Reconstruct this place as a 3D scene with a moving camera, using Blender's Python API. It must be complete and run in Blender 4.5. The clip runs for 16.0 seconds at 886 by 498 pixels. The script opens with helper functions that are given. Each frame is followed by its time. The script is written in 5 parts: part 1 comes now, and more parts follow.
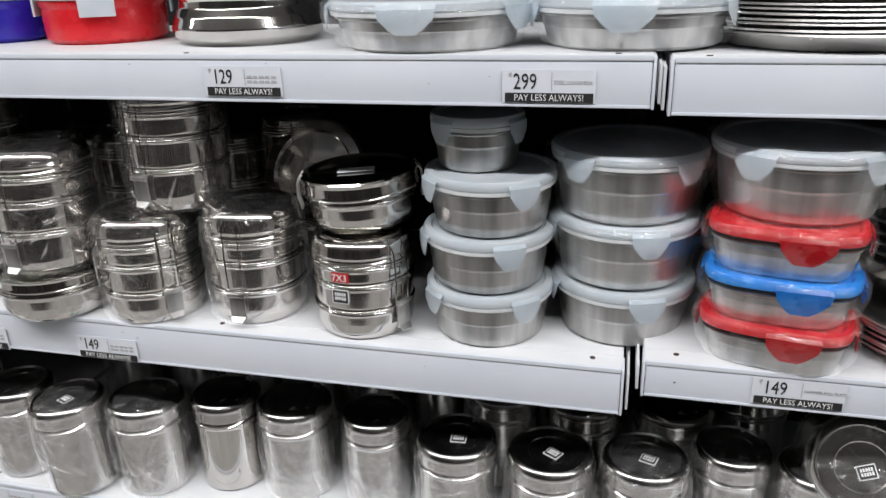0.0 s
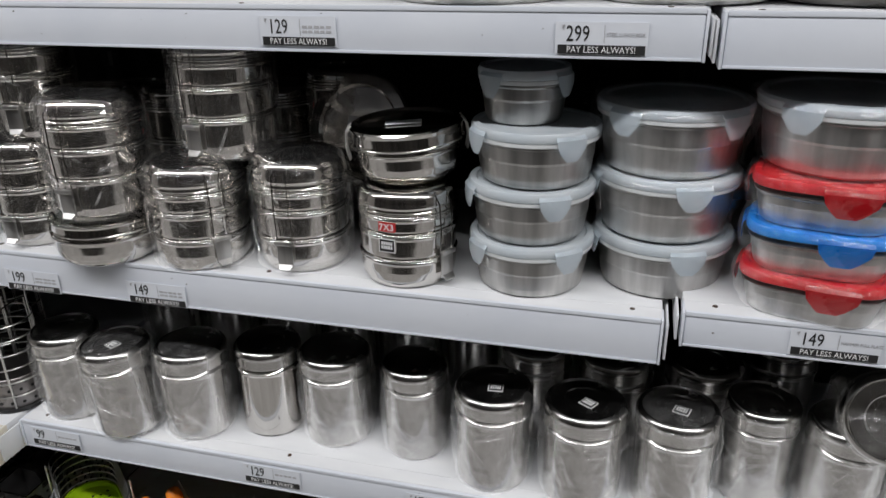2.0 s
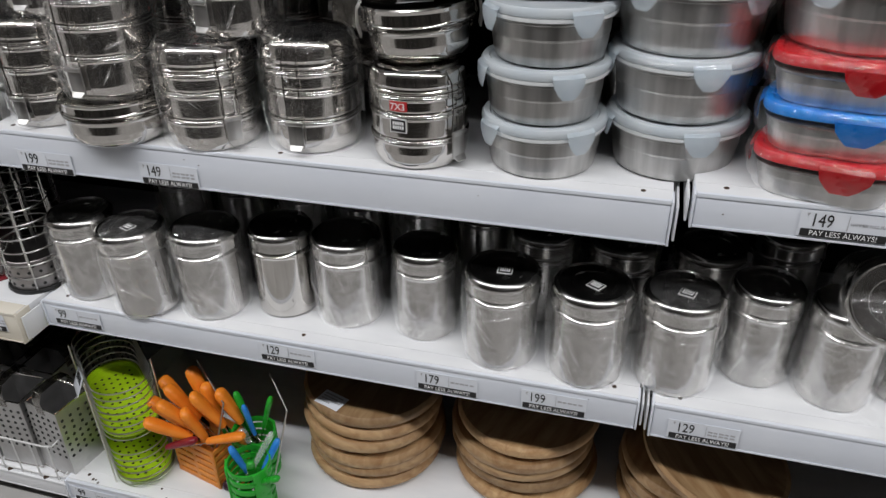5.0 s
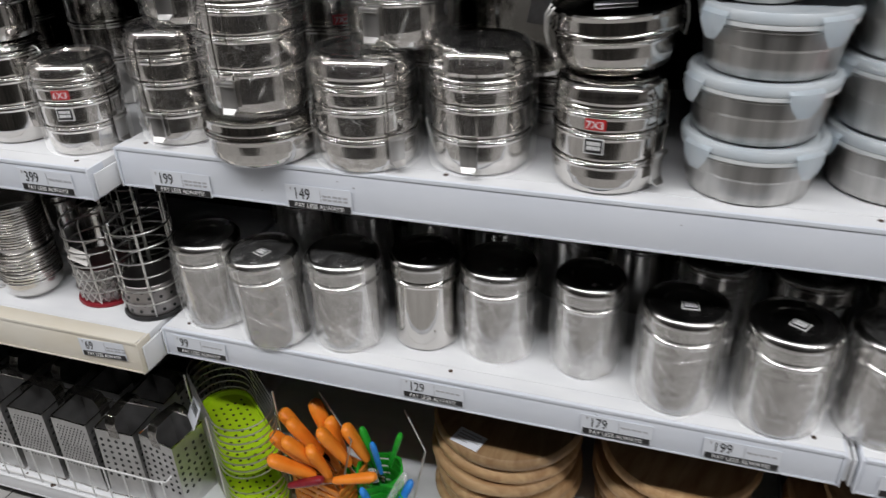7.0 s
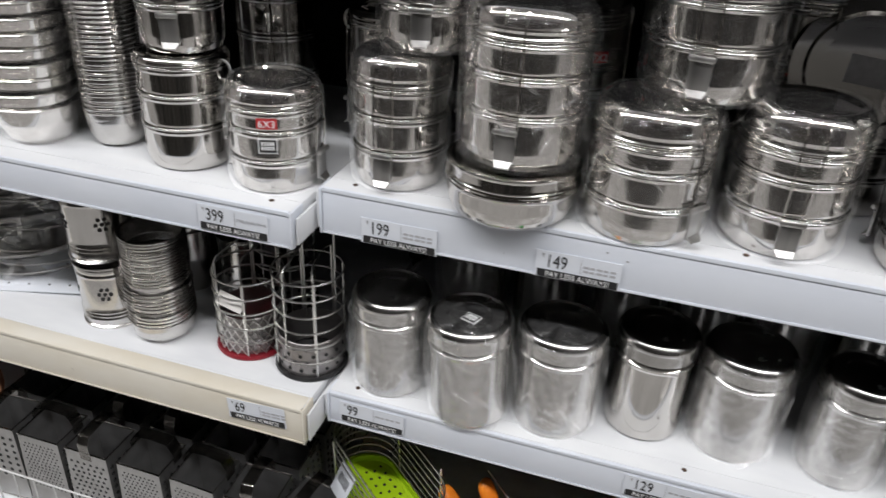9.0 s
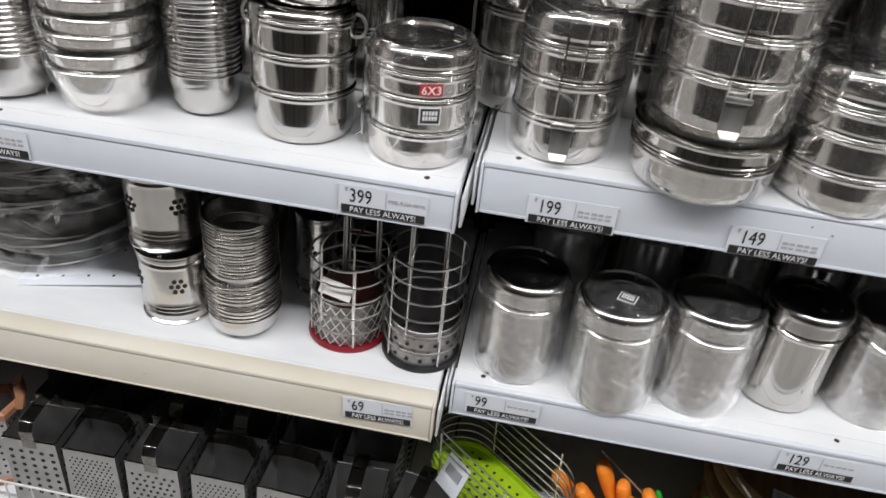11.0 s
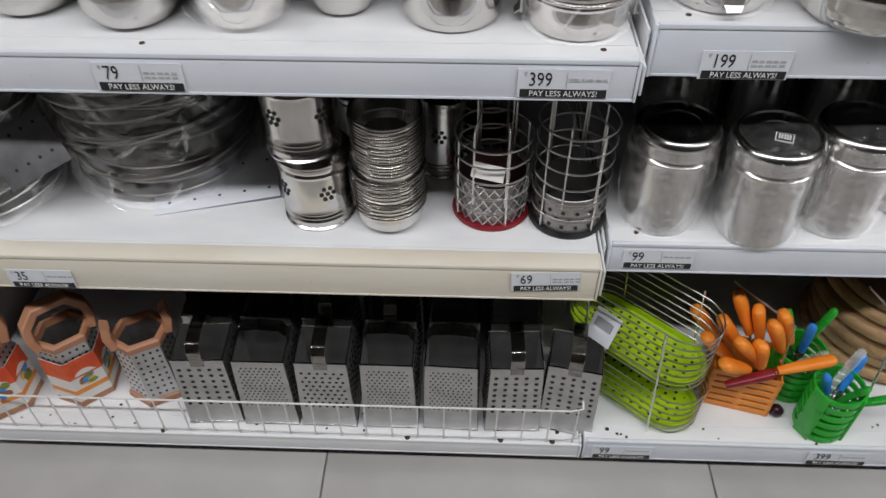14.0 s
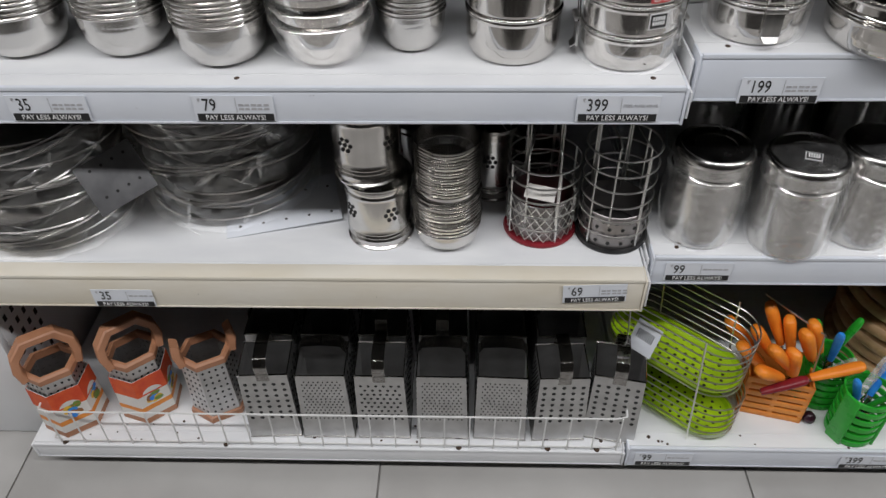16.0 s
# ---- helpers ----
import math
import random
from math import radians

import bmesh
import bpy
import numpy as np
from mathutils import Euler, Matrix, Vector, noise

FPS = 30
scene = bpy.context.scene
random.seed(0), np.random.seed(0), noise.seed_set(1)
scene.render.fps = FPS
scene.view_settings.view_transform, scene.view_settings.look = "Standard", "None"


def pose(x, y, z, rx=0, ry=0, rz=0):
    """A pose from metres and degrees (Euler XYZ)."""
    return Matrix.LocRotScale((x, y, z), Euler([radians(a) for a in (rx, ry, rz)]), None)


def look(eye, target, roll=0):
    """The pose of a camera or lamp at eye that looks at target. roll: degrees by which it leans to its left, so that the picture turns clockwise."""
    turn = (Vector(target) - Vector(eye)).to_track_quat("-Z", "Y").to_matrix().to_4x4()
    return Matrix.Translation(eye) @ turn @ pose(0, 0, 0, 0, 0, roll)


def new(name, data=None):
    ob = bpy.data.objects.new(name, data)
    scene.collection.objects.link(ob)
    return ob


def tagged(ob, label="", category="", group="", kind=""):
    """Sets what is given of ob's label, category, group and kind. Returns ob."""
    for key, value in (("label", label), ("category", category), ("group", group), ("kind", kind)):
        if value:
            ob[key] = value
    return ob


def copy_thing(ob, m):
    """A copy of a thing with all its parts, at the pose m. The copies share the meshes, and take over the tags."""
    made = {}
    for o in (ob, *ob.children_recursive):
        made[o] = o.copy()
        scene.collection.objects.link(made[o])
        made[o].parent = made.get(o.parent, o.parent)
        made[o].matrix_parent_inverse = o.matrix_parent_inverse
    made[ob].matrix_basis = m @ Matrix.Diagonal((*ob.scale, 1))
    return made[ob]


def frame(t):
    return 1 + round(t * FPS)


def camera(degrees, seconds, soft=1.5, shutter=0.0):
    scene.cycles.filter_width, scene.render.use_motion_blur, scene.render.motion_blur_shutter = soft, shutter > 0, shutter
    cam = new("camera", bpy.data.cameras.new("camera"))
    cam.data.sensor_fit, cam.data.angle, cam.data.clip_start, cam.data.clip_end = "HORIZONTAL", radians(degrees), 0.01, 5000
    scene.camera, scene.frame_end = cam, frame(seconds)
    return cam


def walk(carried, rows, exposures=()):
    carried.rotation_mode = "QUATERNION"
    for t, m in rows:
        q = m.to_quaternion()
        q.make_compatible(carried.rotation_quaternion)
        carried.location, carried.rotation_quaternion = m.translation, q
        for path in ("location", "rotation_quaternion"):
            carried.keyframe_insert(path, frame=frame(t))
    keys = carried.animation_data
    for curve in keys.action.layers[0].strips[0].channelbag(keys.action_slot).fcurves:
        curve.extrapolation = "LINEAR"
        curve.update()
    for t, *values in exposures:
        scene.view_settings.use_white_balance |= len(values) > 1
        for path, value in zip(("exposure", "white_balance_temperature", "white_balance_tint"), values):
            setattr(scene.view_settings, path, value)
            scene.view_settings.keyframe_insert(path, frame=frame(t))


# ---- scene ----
cam = camera(61.5, 16.0, soft=1.4, shutter=0.45)
PATH = [
    (0, (-0.036, 0.244, 1.164), (-0.493, 2.053, 0.443), -1.6),
    (0.5, (-0.041, 0.236, 1.156), (-0.5, 2.04, 0.424), -1.6),
    (1, (-0.053, 0.222, 1.153), (-0.516, 2.019, 0.408), -1.3),
    (1.5, (-0.062, 0.211, 1.153), (-0.532, 2.0, 0.392), -1.1),
    (2, (-0.069, 0.203, 1.147), (-0.548, 1.98, 0.363), -0.9),
    (2.5, (-0.069, 0.202, 1.145), (-0.544, 1.956, 0.31), -0.7),
    (3, (-0.065, 0.196, 1.133), (-0.531, 1.925, 0.242), -0.7),
    (3.5, (-0.058, 0.195, 1.122), (-0.52, 1.892, 0.169), -0.8),
    (6, (-0.099, 0.183, 1.125), (-0.6, 1.833, 0.111), -1.4),
    (6.5, (-0.175, 0.183, 1.129), (-0.701, 1.831, 0.125), -2.1),
    (7, (-0.271, 0.232, 1.104), (-0.829, 1.874, 0.108), -1.9),
    (7.5, (-0.363, 0.267, 1.09), (-0.913, 1.918, 0.105), 1.1),
    (8, (-0.469, 0.282, 1.097), (-0.996, 1.938, 0.108), 4.2),
    (8.5, (-0.546, 0.29, 1.095), (-1.056, 1.954, 0.11), 4.4),
    (9, (-0.644, 0.289, 1.097), (-1.131, 1.963, 0.117), 3.0),
    (11.5, (-1.029, 0.321, 1.052), (-1.137, 1.957, -0.093), 5.6),
    (12, (-1.09, 0.364, 1.05), (-1.162, 1.901, -0.228), 3.9),
    (12.5, (-1.11, 0.358, 1.051), (-1.17, 1.803, -0.33), 4.0),
    (13, (-1.128, 0.349, 1.061), (-1.194, 1.792, -0.323), 3.9),
    (13.5, (-1.157, 0.331, 1.073), (-1.22, 1.764, -0.321), 3.3),
    (14, (-1.193, 0.296, 1.09), (-1.25, 1.732, -0.3), -0.3),
    (14.5, (-1.223, 0.265, 1.108), (-1.279, 1.739, -0.242), -1.2),
    (15, (-1.242, 0.241, 1.114), (-1.295, 1.74, -0.209), -1.0),
    (15.5, (-1.254, 0.231, 1.12), (-1.311, 1.728, -0.204), -1.1),
    (16, (-1.267, 0.22, 1.121), (-1.326, 1.724, -0.196), -1.1),
]
walk(cam, [(t, look(eye, target, roll)) for t, eye, target, roll in PATH],
     exposures=((0, 0.18), (0.5, 0.07), (1, -0.09), (1.5, -0.15), (2.5, -0.19), (3.5, -0.27), (6, -0.06), (8, -0.04), (9, 0.10), (11.5, 0.18), (12.5, -0.04), (14.5, -0.19), (16, -0.23)))


# ---- light: ceiling tubes of the shop and the dim rest of the hall ----
world = bpy.data.worlds.new("shop_air")
scene.world = world
world.use_nodes = True
world.node_tree.nodes["Background"].inputs[0].default_value = (0.85, 0.92, 1.0, 1)
world.node_tree.nodes["Background"].inputs[1].default_value = 0.12


def tube_light(x, y, z, sx, sy, watts, rx=0.0):
    lamp = bpy.data.lights.new("ceiling_tube", "AREA")
    lamp.shape, lamp.size, lamp.size_y, lamp.energy = "RECTANGLE", sx, sy, watts
    lamp.color = (0.985, 0.98, 0.995)
    ob = new("ceiling_tube_light", lamp)
    ob.matrix_world = pose(x, y, z, rx)
    return ob


for tx in (-4.5, -3.2, -1.9, -0.6, 0.7, 2.0, 3.3):
    tube_light(tx, -0.28, 2.85, 1.2, 0.16, 24)

# ---- materials ----


def mat(name):
    m = bpy.data.materials.new(name)
    m.use_nodes = True
    nt = m.node_tree
    return m, nt, nt.nodes["Principled BSDF"]


def node(nt, kind, **vals):
    n = nt.nodes.new(kind)
    for k, v in vals.items():
        n.inputs[k].default_value = v
    return n


def coords(nt, scale=(1, 1, 1)):
    tc = nt.nodes.new("ShaderNodeTexCoord")
    mp = nt.nodes.new("ShaderNodeMapping")
    mp.inputs["Scale"].default_value = scale
    nt.links.new(tc.outputs["Object"], mp.inputs["Vector"])
    return mp.outputs["Vector"]


def ramp(nt, src, a, b, lo=0.35, hi=0.65):
    r = nt.nodes.new("ShaderNodeValToRGB")
    r.color_ramp.elements[0].position, r.color_ramp.elements[1].position = lo, hi
    r.color_ramp.elements[0].color, r.color_ramp.elements[1].color = (*a, 1), (*b, 1)
    nt.links.new(src, r.inputs["Fac"])
    return r.outputs["Color"]


def surface(name, a, b, rough, metal=0.0, scale=30.0, stretch=(1, 1, 1), bump=0.05, rough2=None, spec=0.5, detail=6.0, coat=0.0):
    """A material whose colour, roughness and relief vary with coarse and fine noise."""
    m, nt, p = mat(name)
    v = coords(nt, stretch)
    n1 = node(nt, "ShaderNodeTexNoise", Scale=scale, Detail=detail)
    n2 = node(nt, "ShaderNodeTexNoise", Scale=scale * 7.0, Detail=3.0)
    nt.links.new(v, n1.inputs["Vector"])
    nt.links.new(v, n2.inputs["Vector"])
    nt.links.new(ramp(nt, n1.outputs["Fac"], a, b), p.inputs["Base Color"])
    mr = node(nt, "ShaderNodeMapRange", **{"From Min": 0.3, "From Max": 0.7, "To Min": rough, "To Max": rough2 if rough2 is not None else rough * 1.4})
    nt.links.new(n1.outputs["Fac"], mr.inputs["Value"])
    nt.links.new(mr.outputs["Result"], p.inputs["Roughness"])
    p.inputs["Metallic"].default_value = metal
    p.inputs["Specular IOR Level"].default_value = spec
    p.inputs["Coat Weight"].default_value = coat
    if bump:
        add = node(nt, "ShaderNodeMath")
        add.operation = "ADD"
        nt.links.new(n1.outputs["Fac"], add.inputs[0])
        nt.links.new(n2.outputs["Fac"], add.inputs[1])
        bp = node(nt, "ShaderNodeBump", Strength=bump, Distance=0.002)
        nt.links.new(add.outputs[0], bp.inputs["Height"])
        nt.links.new(bp.outputs["Normal"], p.inputs["Normal"])
    return m


def film(name, haze, gloss, rough, scale, relief=0.004):
    """Clear crumpled plastic: mostly see-through, a milky part and sharp glints on its folds."""
    m, nt, p = mat(name)
    out = nt.nodes["Material Output"]
    nt.nodes.remove(p)
    v = coords(nt)
    wob = node(nt, "ShaderNodeTexNoise", Scale=scale, Detail=5.0, Distortion=1.2)
    nt.links.new(v, wob.inputs["Vector"])
    fold = node(nt, "ShaderNodeTexVoronoi", Scale=scale * 1.2)
    fold.feature = "DISTANCE_TO_EDGE"
    nt.links.new(v, fold.inputs["Vector"])
    add = node(nt, "ShaderNodeMath")
    add.operation = "ADD"
    nt.links.new(wob.outputs["Fac"], add.inputs[0])
    nt.links.new(fold.outputs["Distance"], add.inputs[1])
    bp = node(nt, "ShaderNodeBump", Strength=0.6, Distance=relief)
    nt.links.new(add.outputs[0], bp.inputs["Height"])
    clear = node(nt, "ShaderNodeBsdfTransparent", Color=(0.985 - haze, 0.985 - haze, 0.985 - haze, 1))
    shine = node(nt, "ShaderNodeBsdfGlossy", Roughness=rough)
    nt.links.new(bp.outputs["Normal"], shine.inputs["Normal"])
    fr = node(nt, "ShaderNodeFresnel", IOR=1.5)
    mul = node(nt, "ShaderNodeMath")
    mul.operation = "MULTIPLY"
    mul.inputs[1].default_value = gloss
    nt.links.new(fr.outputs[0], mul.inputs[0])
    low = node(nt, "ShaderNodeMath")
    low.operation = "MINIMUM"
    low.inputs[1].default_value = 0.21
    nt.links.new(mul.outputs[0], low.inputs[0])
    nt.links.new(low.outputs[0], shine.inputs["Color"])
    hz = node(nt, "ShaderNodeMapRange", **{"From Min": 0.40, "From Max": 0.70, "To Min": haze * 0.5, "To Max": haze * 1.6})
    nt.links.new(wob.outputs["Fac"], hz.inputs["Value"])
    milk = nt.nodes.new("ShaderNodeBsdfDiffuse")
    nt.links.new(hz.outputs["Result"], milk.inputs["Color"])
    a1 = nt.nodes.new("ShaderNodeAddShader")
    a2 = nt.nodes.new("ShaderNodeAddShader")
    nt.links.new(clear.outputs[0], a1.inputs[0])
    nt.links.new(shine.outputs[0], a1.inputs[1])
    nt.links.new(a1.outputs[0], a2.inputs[0])
    nt.links.new(milk.outputs[0], a2.inputs[1])
    nt.links.new(a2.outputs[0], out.inputs["Surface"])
    return m


STEEL = surface("polished_steel", (0.60, 0.58, 0.555), (0.66, 0.64, 0.615), 0.075, 1.0, 40, (1, 1, 0.4), 0.02, 0.13)
PLATE_STEEL = surface("dull_plate_steel", (0.58, 0.565, 0.545), (0.72, 0.70, 0.68), 0.27, 1.0, 20, bump=0.05, rough2=0.42)
SATIN = surface("satin_steel", (0.43, 0.42, 0.405), (0.58, 0.57, 0.555), 0.16, 1.0, 25, (1, 1, 0.06), 0.03, 0.29)
BRUSHED = surface("brushed_steel", (0.36, 0.355, 0.345), (0.60, 0.59, 0.575), 0.30, 1.0, 45, (1, 1, 0.03), 0.06, 0.45)
RIB_STEEL = surface("dull_rolled_steel", (0.58, 0.565, 0.545), (0.68, 0.665, 0.645), 0.15, 1.0, 30, bump=0.02, rough2=0.26)
CHROME = surface("chrome_wire", (0.74, 0.73, 0.71), (0.80, 0.79, 0.77), 0.30, 1.0, 60, bump=0.0)
SHELF_WHITE = surface("white_shelf_paint", (0.74, 0.75, 0.77), (0.80, 0.81, 0.82), 0.38, 0, 9, (1, 3, 1), 0.02, 0.5)
FASCIA_WHITE = surface("white_price_rail", (0.70, 0.735, 0.80), (0.755, 0.785, 0.84), 0.3, 0, 7, (1, 1, 1), 0.015, 0.4)
CREAM = surface("yellowed_cream_paint", (0.74, 0.68, 0.56), (0.80, 0.76, 0.67), 0.4, 0, 6, (1, 2, 2), 0.03, 0.55)
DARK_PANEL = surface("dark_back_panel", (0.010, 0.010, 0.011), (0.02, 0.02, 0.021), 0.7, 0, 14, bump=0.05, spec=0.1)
# near-black for painted shade under the shelves; also the castor's dark steel
SHADE_AND_STEEL = surface("shade_and_dark_steel", (0.025, 0.025, 0.026), (0.05, 0.05, 0.05), 0.6, 0, 20, bump=0.05, spec=0.15)
BLACK = surface("black_plastic", (0.012, 0.012, 0.013), (0.03, 0.03, 0.03), 0.35, 0, 40, bump=0.03)
RUST = surface("rust_speck", (0.03, 0.025, 0.02), (0.09, 0.05, 0.03), 0.8, 0, 300, bump=0.1)
PAPER = surface("price_paper", (0.73, 0.76, 0.815), (0.77, 0.795, 0.84), 0.32, 0, 30, bump=0.01)
INK = surface("black_ink", (0.012, 0.012, 0.013), (0.02, 0.02, 0.02), 0.5, 0, 200, bump=0)
GREY_INK = surface("grey_ink", (0.42, 0.42, 0.44), (0.5, 0.5, 0.52), 0.6, 0, 200, bump=0)
WHITE_INK = surface("white_ink", (0.8, 0.8, 0.8), (0.85, 0.85, 0.85), 0.5, 0, 200, bump=0)
LABEL_RED = surface("red_label", (0.50, 0.02, 0.025), (0.58, 0.035, 0.035), 0.35, 0, 80, bump=0)
LID_CLEAR = surface("frosted_plastic", (0.76, 0.84, 0.90), (0.84, 0.90, 0.94), 0.16, 0, 30, bump=0.02, rough2=0.24)
LID_CLEAR.node_tree.nodes["Principled BSDF"].inputs["Transmission Weight"].default_value = 0.34
LID_CLEAR.node_tree.nodes["Principled BSDF"].inputs["IOR"].default_value = 1.3
SEAL_WHITE = surface("white_silicone_seal", (0.72, 0.74, 0.75), (0.8, 0.82, 0.82), 0.4, 0, 60, bump=0)
RED = surface("red_plastic", (0.55, 0.012, 0.018), (0.66, 0.02, 0.028), 0.22, 0, 40, bump=0.02)
BLUE = surface("blue_plastic", (0.005, 0.20, 0.68), (0.01, 0.27, 0.78), 0.22, 0, 40, bump=0.02)
NAVY = surface("violet_blue_plastic", (0.02, 0.012, 0.30), (0.03, 0.02, 0.40), 0.2, 0, 40, bump=0.02)
LIME = surface("lime_plastic", (0.36, 0.58, 0.008), (0.46, 0.68, 0.015), 0.3, 0, 30, bump=0.03)
ORANGE = surface("orange_plastic", (0.86, 0.235, 0.018), (0.94, 0.31, 0.03), 0.38, 0, 30, bump=0.03)
ORANGE_DULL = surface("dull_orange_plastic", (0.74, 0.24, 0.035), (0.82, 0.30, 0.05), 0.4, 0, 30, bump=0.03)
GREEN = surface("green_plastic", (0.018, 0.34, 0.024), (0.03, 0.43, 0.036), 0.25, 0, 30, bump=0.02)
PEACH = surface("peach_plastic", (0.38, 0.175, 0.092), (0.45, 0.215, 0.12), 0.4, 0, 25, bump=0.03)
CARTON = surface("white_carton", (0.70, 0.68, 0.65), (0.78, 0.76, 0.72), 0.45, 0, 20, bump=0.02)
CARTON_RED = surface("orange_red_print", (0.62, 0.06, 0.015), (0.72, 0.12, 0.03), 0.45, 0, 40, bump=0.01)
YELLOW = surface("yellow_print", (0.75, 0.42, 0.03), (0.8, 0.55, 0.06), 0.45, 0, 90, bump=0)
GREEN_PRINT = surface("green_print", (0.12, 0.22, 0.03), (0.22, 0.32, 0.05), 0.45, 0, 90, bump=0)
BROWN_PRINT = surface("brown_print", (0.22, 0.09, 0.03), (0.36, 0.16, 0.05), 0.45, 0, 90, bump=0)
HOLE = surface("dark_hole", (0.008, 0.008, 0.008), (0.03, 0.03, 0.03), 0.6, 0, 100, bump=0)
PLUM = surface("dark_plum_plastic", (0.022, 0.006, 0.014), (0.04, 0.010, 0.02), 0.25, 0, 60, bump=0.02)
MAROON = surface("maroon_plastic", (0.19, 0.010, 0.018), (0.26, 0.016, 0.026), 0.3, 0, 60, bump=0.02)
CABLE_BLUE = surface("bright_blue_plastic", (0.02, 0.20, 0.70), (0.04, 0.30, 0.80), 0.3, 0, 60, bump=0.02)
WRAP = film("crumpled_film", 0.011, 1.4, 0.09, 50.0, 0.005)
BAG = film("thin_bag_film", 0.028, 2.2, 0.14, 34.0, 0.014)
CREASE = film("folded_film", 0.10, 4.0, 0.15, 60.0, 0.006)
MILKY = film("milky_torn_film", 0.030, 2.6, 0.14, 30.0, 0.012)


def wood_material():
    m, nt, p = mat("turned_wood")
    v = coords(nt, (14, 3.0, 14))
    info = nt.nodes.new("ShaderNodeObjectInfo")
    n1 = node(nt, "ShaderNodeTexNoise", Scale=4.0, Detail=8.0, Distortion=0.7)
    add = nt.nodes.new("ShaderNodeVectorMath")
    add.operation = "ADD"
    sc = nt.nodes.new("ShaderNodeVectorMath")
    sc.operation = "SCALE"
    sc.inputs["Scale"].default_value = 30.0
    comb = nt.nodes.new("ShaderNodeCombineXYZ")
    nt.links.new(info.outputs["Random"], comb.inputs[0])
    nt.links.new(comb.outputs[0], sc.inputs[0])
    nt.links.new(v, add.inputs[0])
    nt.links.new(sc.outputs[0], add.inputs[1])
    nt.links.new(add.outputs[0], n1.inputs["Vector"])
    c = ramp(nt, n1.outputs["Fac"], (0.35, 0.19, 0.082), (0.60, 0.40, 0.21), 0.3, 0.7)
    hsv = nt.nodes.new("ShaderNodeHueSaturation")
    mr = node(nt, "ShaderNodeMapRange", **{"To Min": 0.50, "To Max": 1.05})
    nt.links.new(info.outputs["Random"], mr.inputs["Value"])
    nt.links.new(mr.outputs["Result"], hsv.inputs["Value"])
    nt.links.new(c, hsv.inputs["Color"])
    nt.links.new(hsv.outputs["Color"], p.inputs["Base Color"])
    bp = node(nt, "ShaderNodeBump", Strength=0.15, Distance=0.002)
    nt.links.new(n1.outputs["Fac"], bp.inputs["Height"])
    nt.links.new(bp.outputs["Normal"], p.inputs["Normal"])
    p.inputs["Roughness"].default_value = 0.5
    return m


WOOD = wood_material()
FLOOR_TILE = surface("grey_vitrified_tile", (0.38, 0.37, 0.355), (0.44, 0.43, 0.415), 0.16, 0, 5, bump=0.015, rough2=0.26)
GROUT = surface("grey_grout", (0.20, 0.19, 0.18), (0.27, 0.26, 0.25), 0.8, 0, 60, bump=0.1)
CEIL = surface("ceiling_board", (0.50, 0.50, 0.49), (0.56, 0.56, 0.55), 0.8, 0, 12, bump=0.05)
# near-black upright streaks on unseen surfaces, mirrored as dark bands in the steel
UNSEEN_DARK = surface("unseen_dark_wall", (0.010, 0.0095, 0.009), (0.085, 0.078, 0.070), 0.7, 0, 2.2, (1.8, 1, 0.15), 0.05)
HALL_SIDE = surface("hall_side_wall", (0.60, 0.585, 0.555), (0.70, 0.68, 0.65), 0.7, 0, 3.0, bump=0.05)

# ---- mesh helpers ----


def part(name, bm, material, parent=None, label="", smooth=True, angle=35):
    me = bpy.data.meshes.new(name)
    bmesh.ops.recalc_face_normals(bm, faces=bm.faces)
    bm.to_mesh(me)
    bm.free()
    me.materials.append(material)
    if smooth:
        me.shade_smooth()
        me.set_sharp_from_angle(angle=radians(angle))
    ob = new(name, me)
    if parent is not None:
        ob.parent = parent
    if label:
        ob["label"] = label
    return ob


def thing(name, m, label, category, group="", kind=""):
    ob = new(name)
    ob.empty_display_size = 0.02
    ob.matrix_world = m
    return tagged(ob, label, category, group, kind)


def box(bm, x0, x1, y0, y1, z0, z1, bevel=0.0, m=None):
    vs = [bm.verts.new((x, y, z)) for z in (z0, z1) for y in (y0, y1) for x in (x0, x1)]
    fs = [bm.faces.new([vs[i] for i in q]) for q in ((0, 2, 3, 1), (4, 5, 7, 6), (0, 1, 5, 4), (2, 6, 7, 3), (0, 4, 6, 2), (1, 3, 7, 5))]
    if m is not None:
        bmesh.ops.transform(bm, matrix=m, verts=vs)
    if bevel:
        es = list({e for f in fs for e in f.edges})
        bmesh.ops.bevel(bm, geom=es, offset=bevel, segments=2, affect="EDGES", profile=0.5)
    return bm


def circle_shape(a):
    return math.cos(a), math.sin(a)


def rounded_shape(ax, ay, power=4.0):
    def f(a):
        c, s = math.cos(a), math.sin(a)
        k = (abs(c / ax) ** power + abs(s / ay) ** power) ** (-1 / power)
        return c * k, s * k
    return f


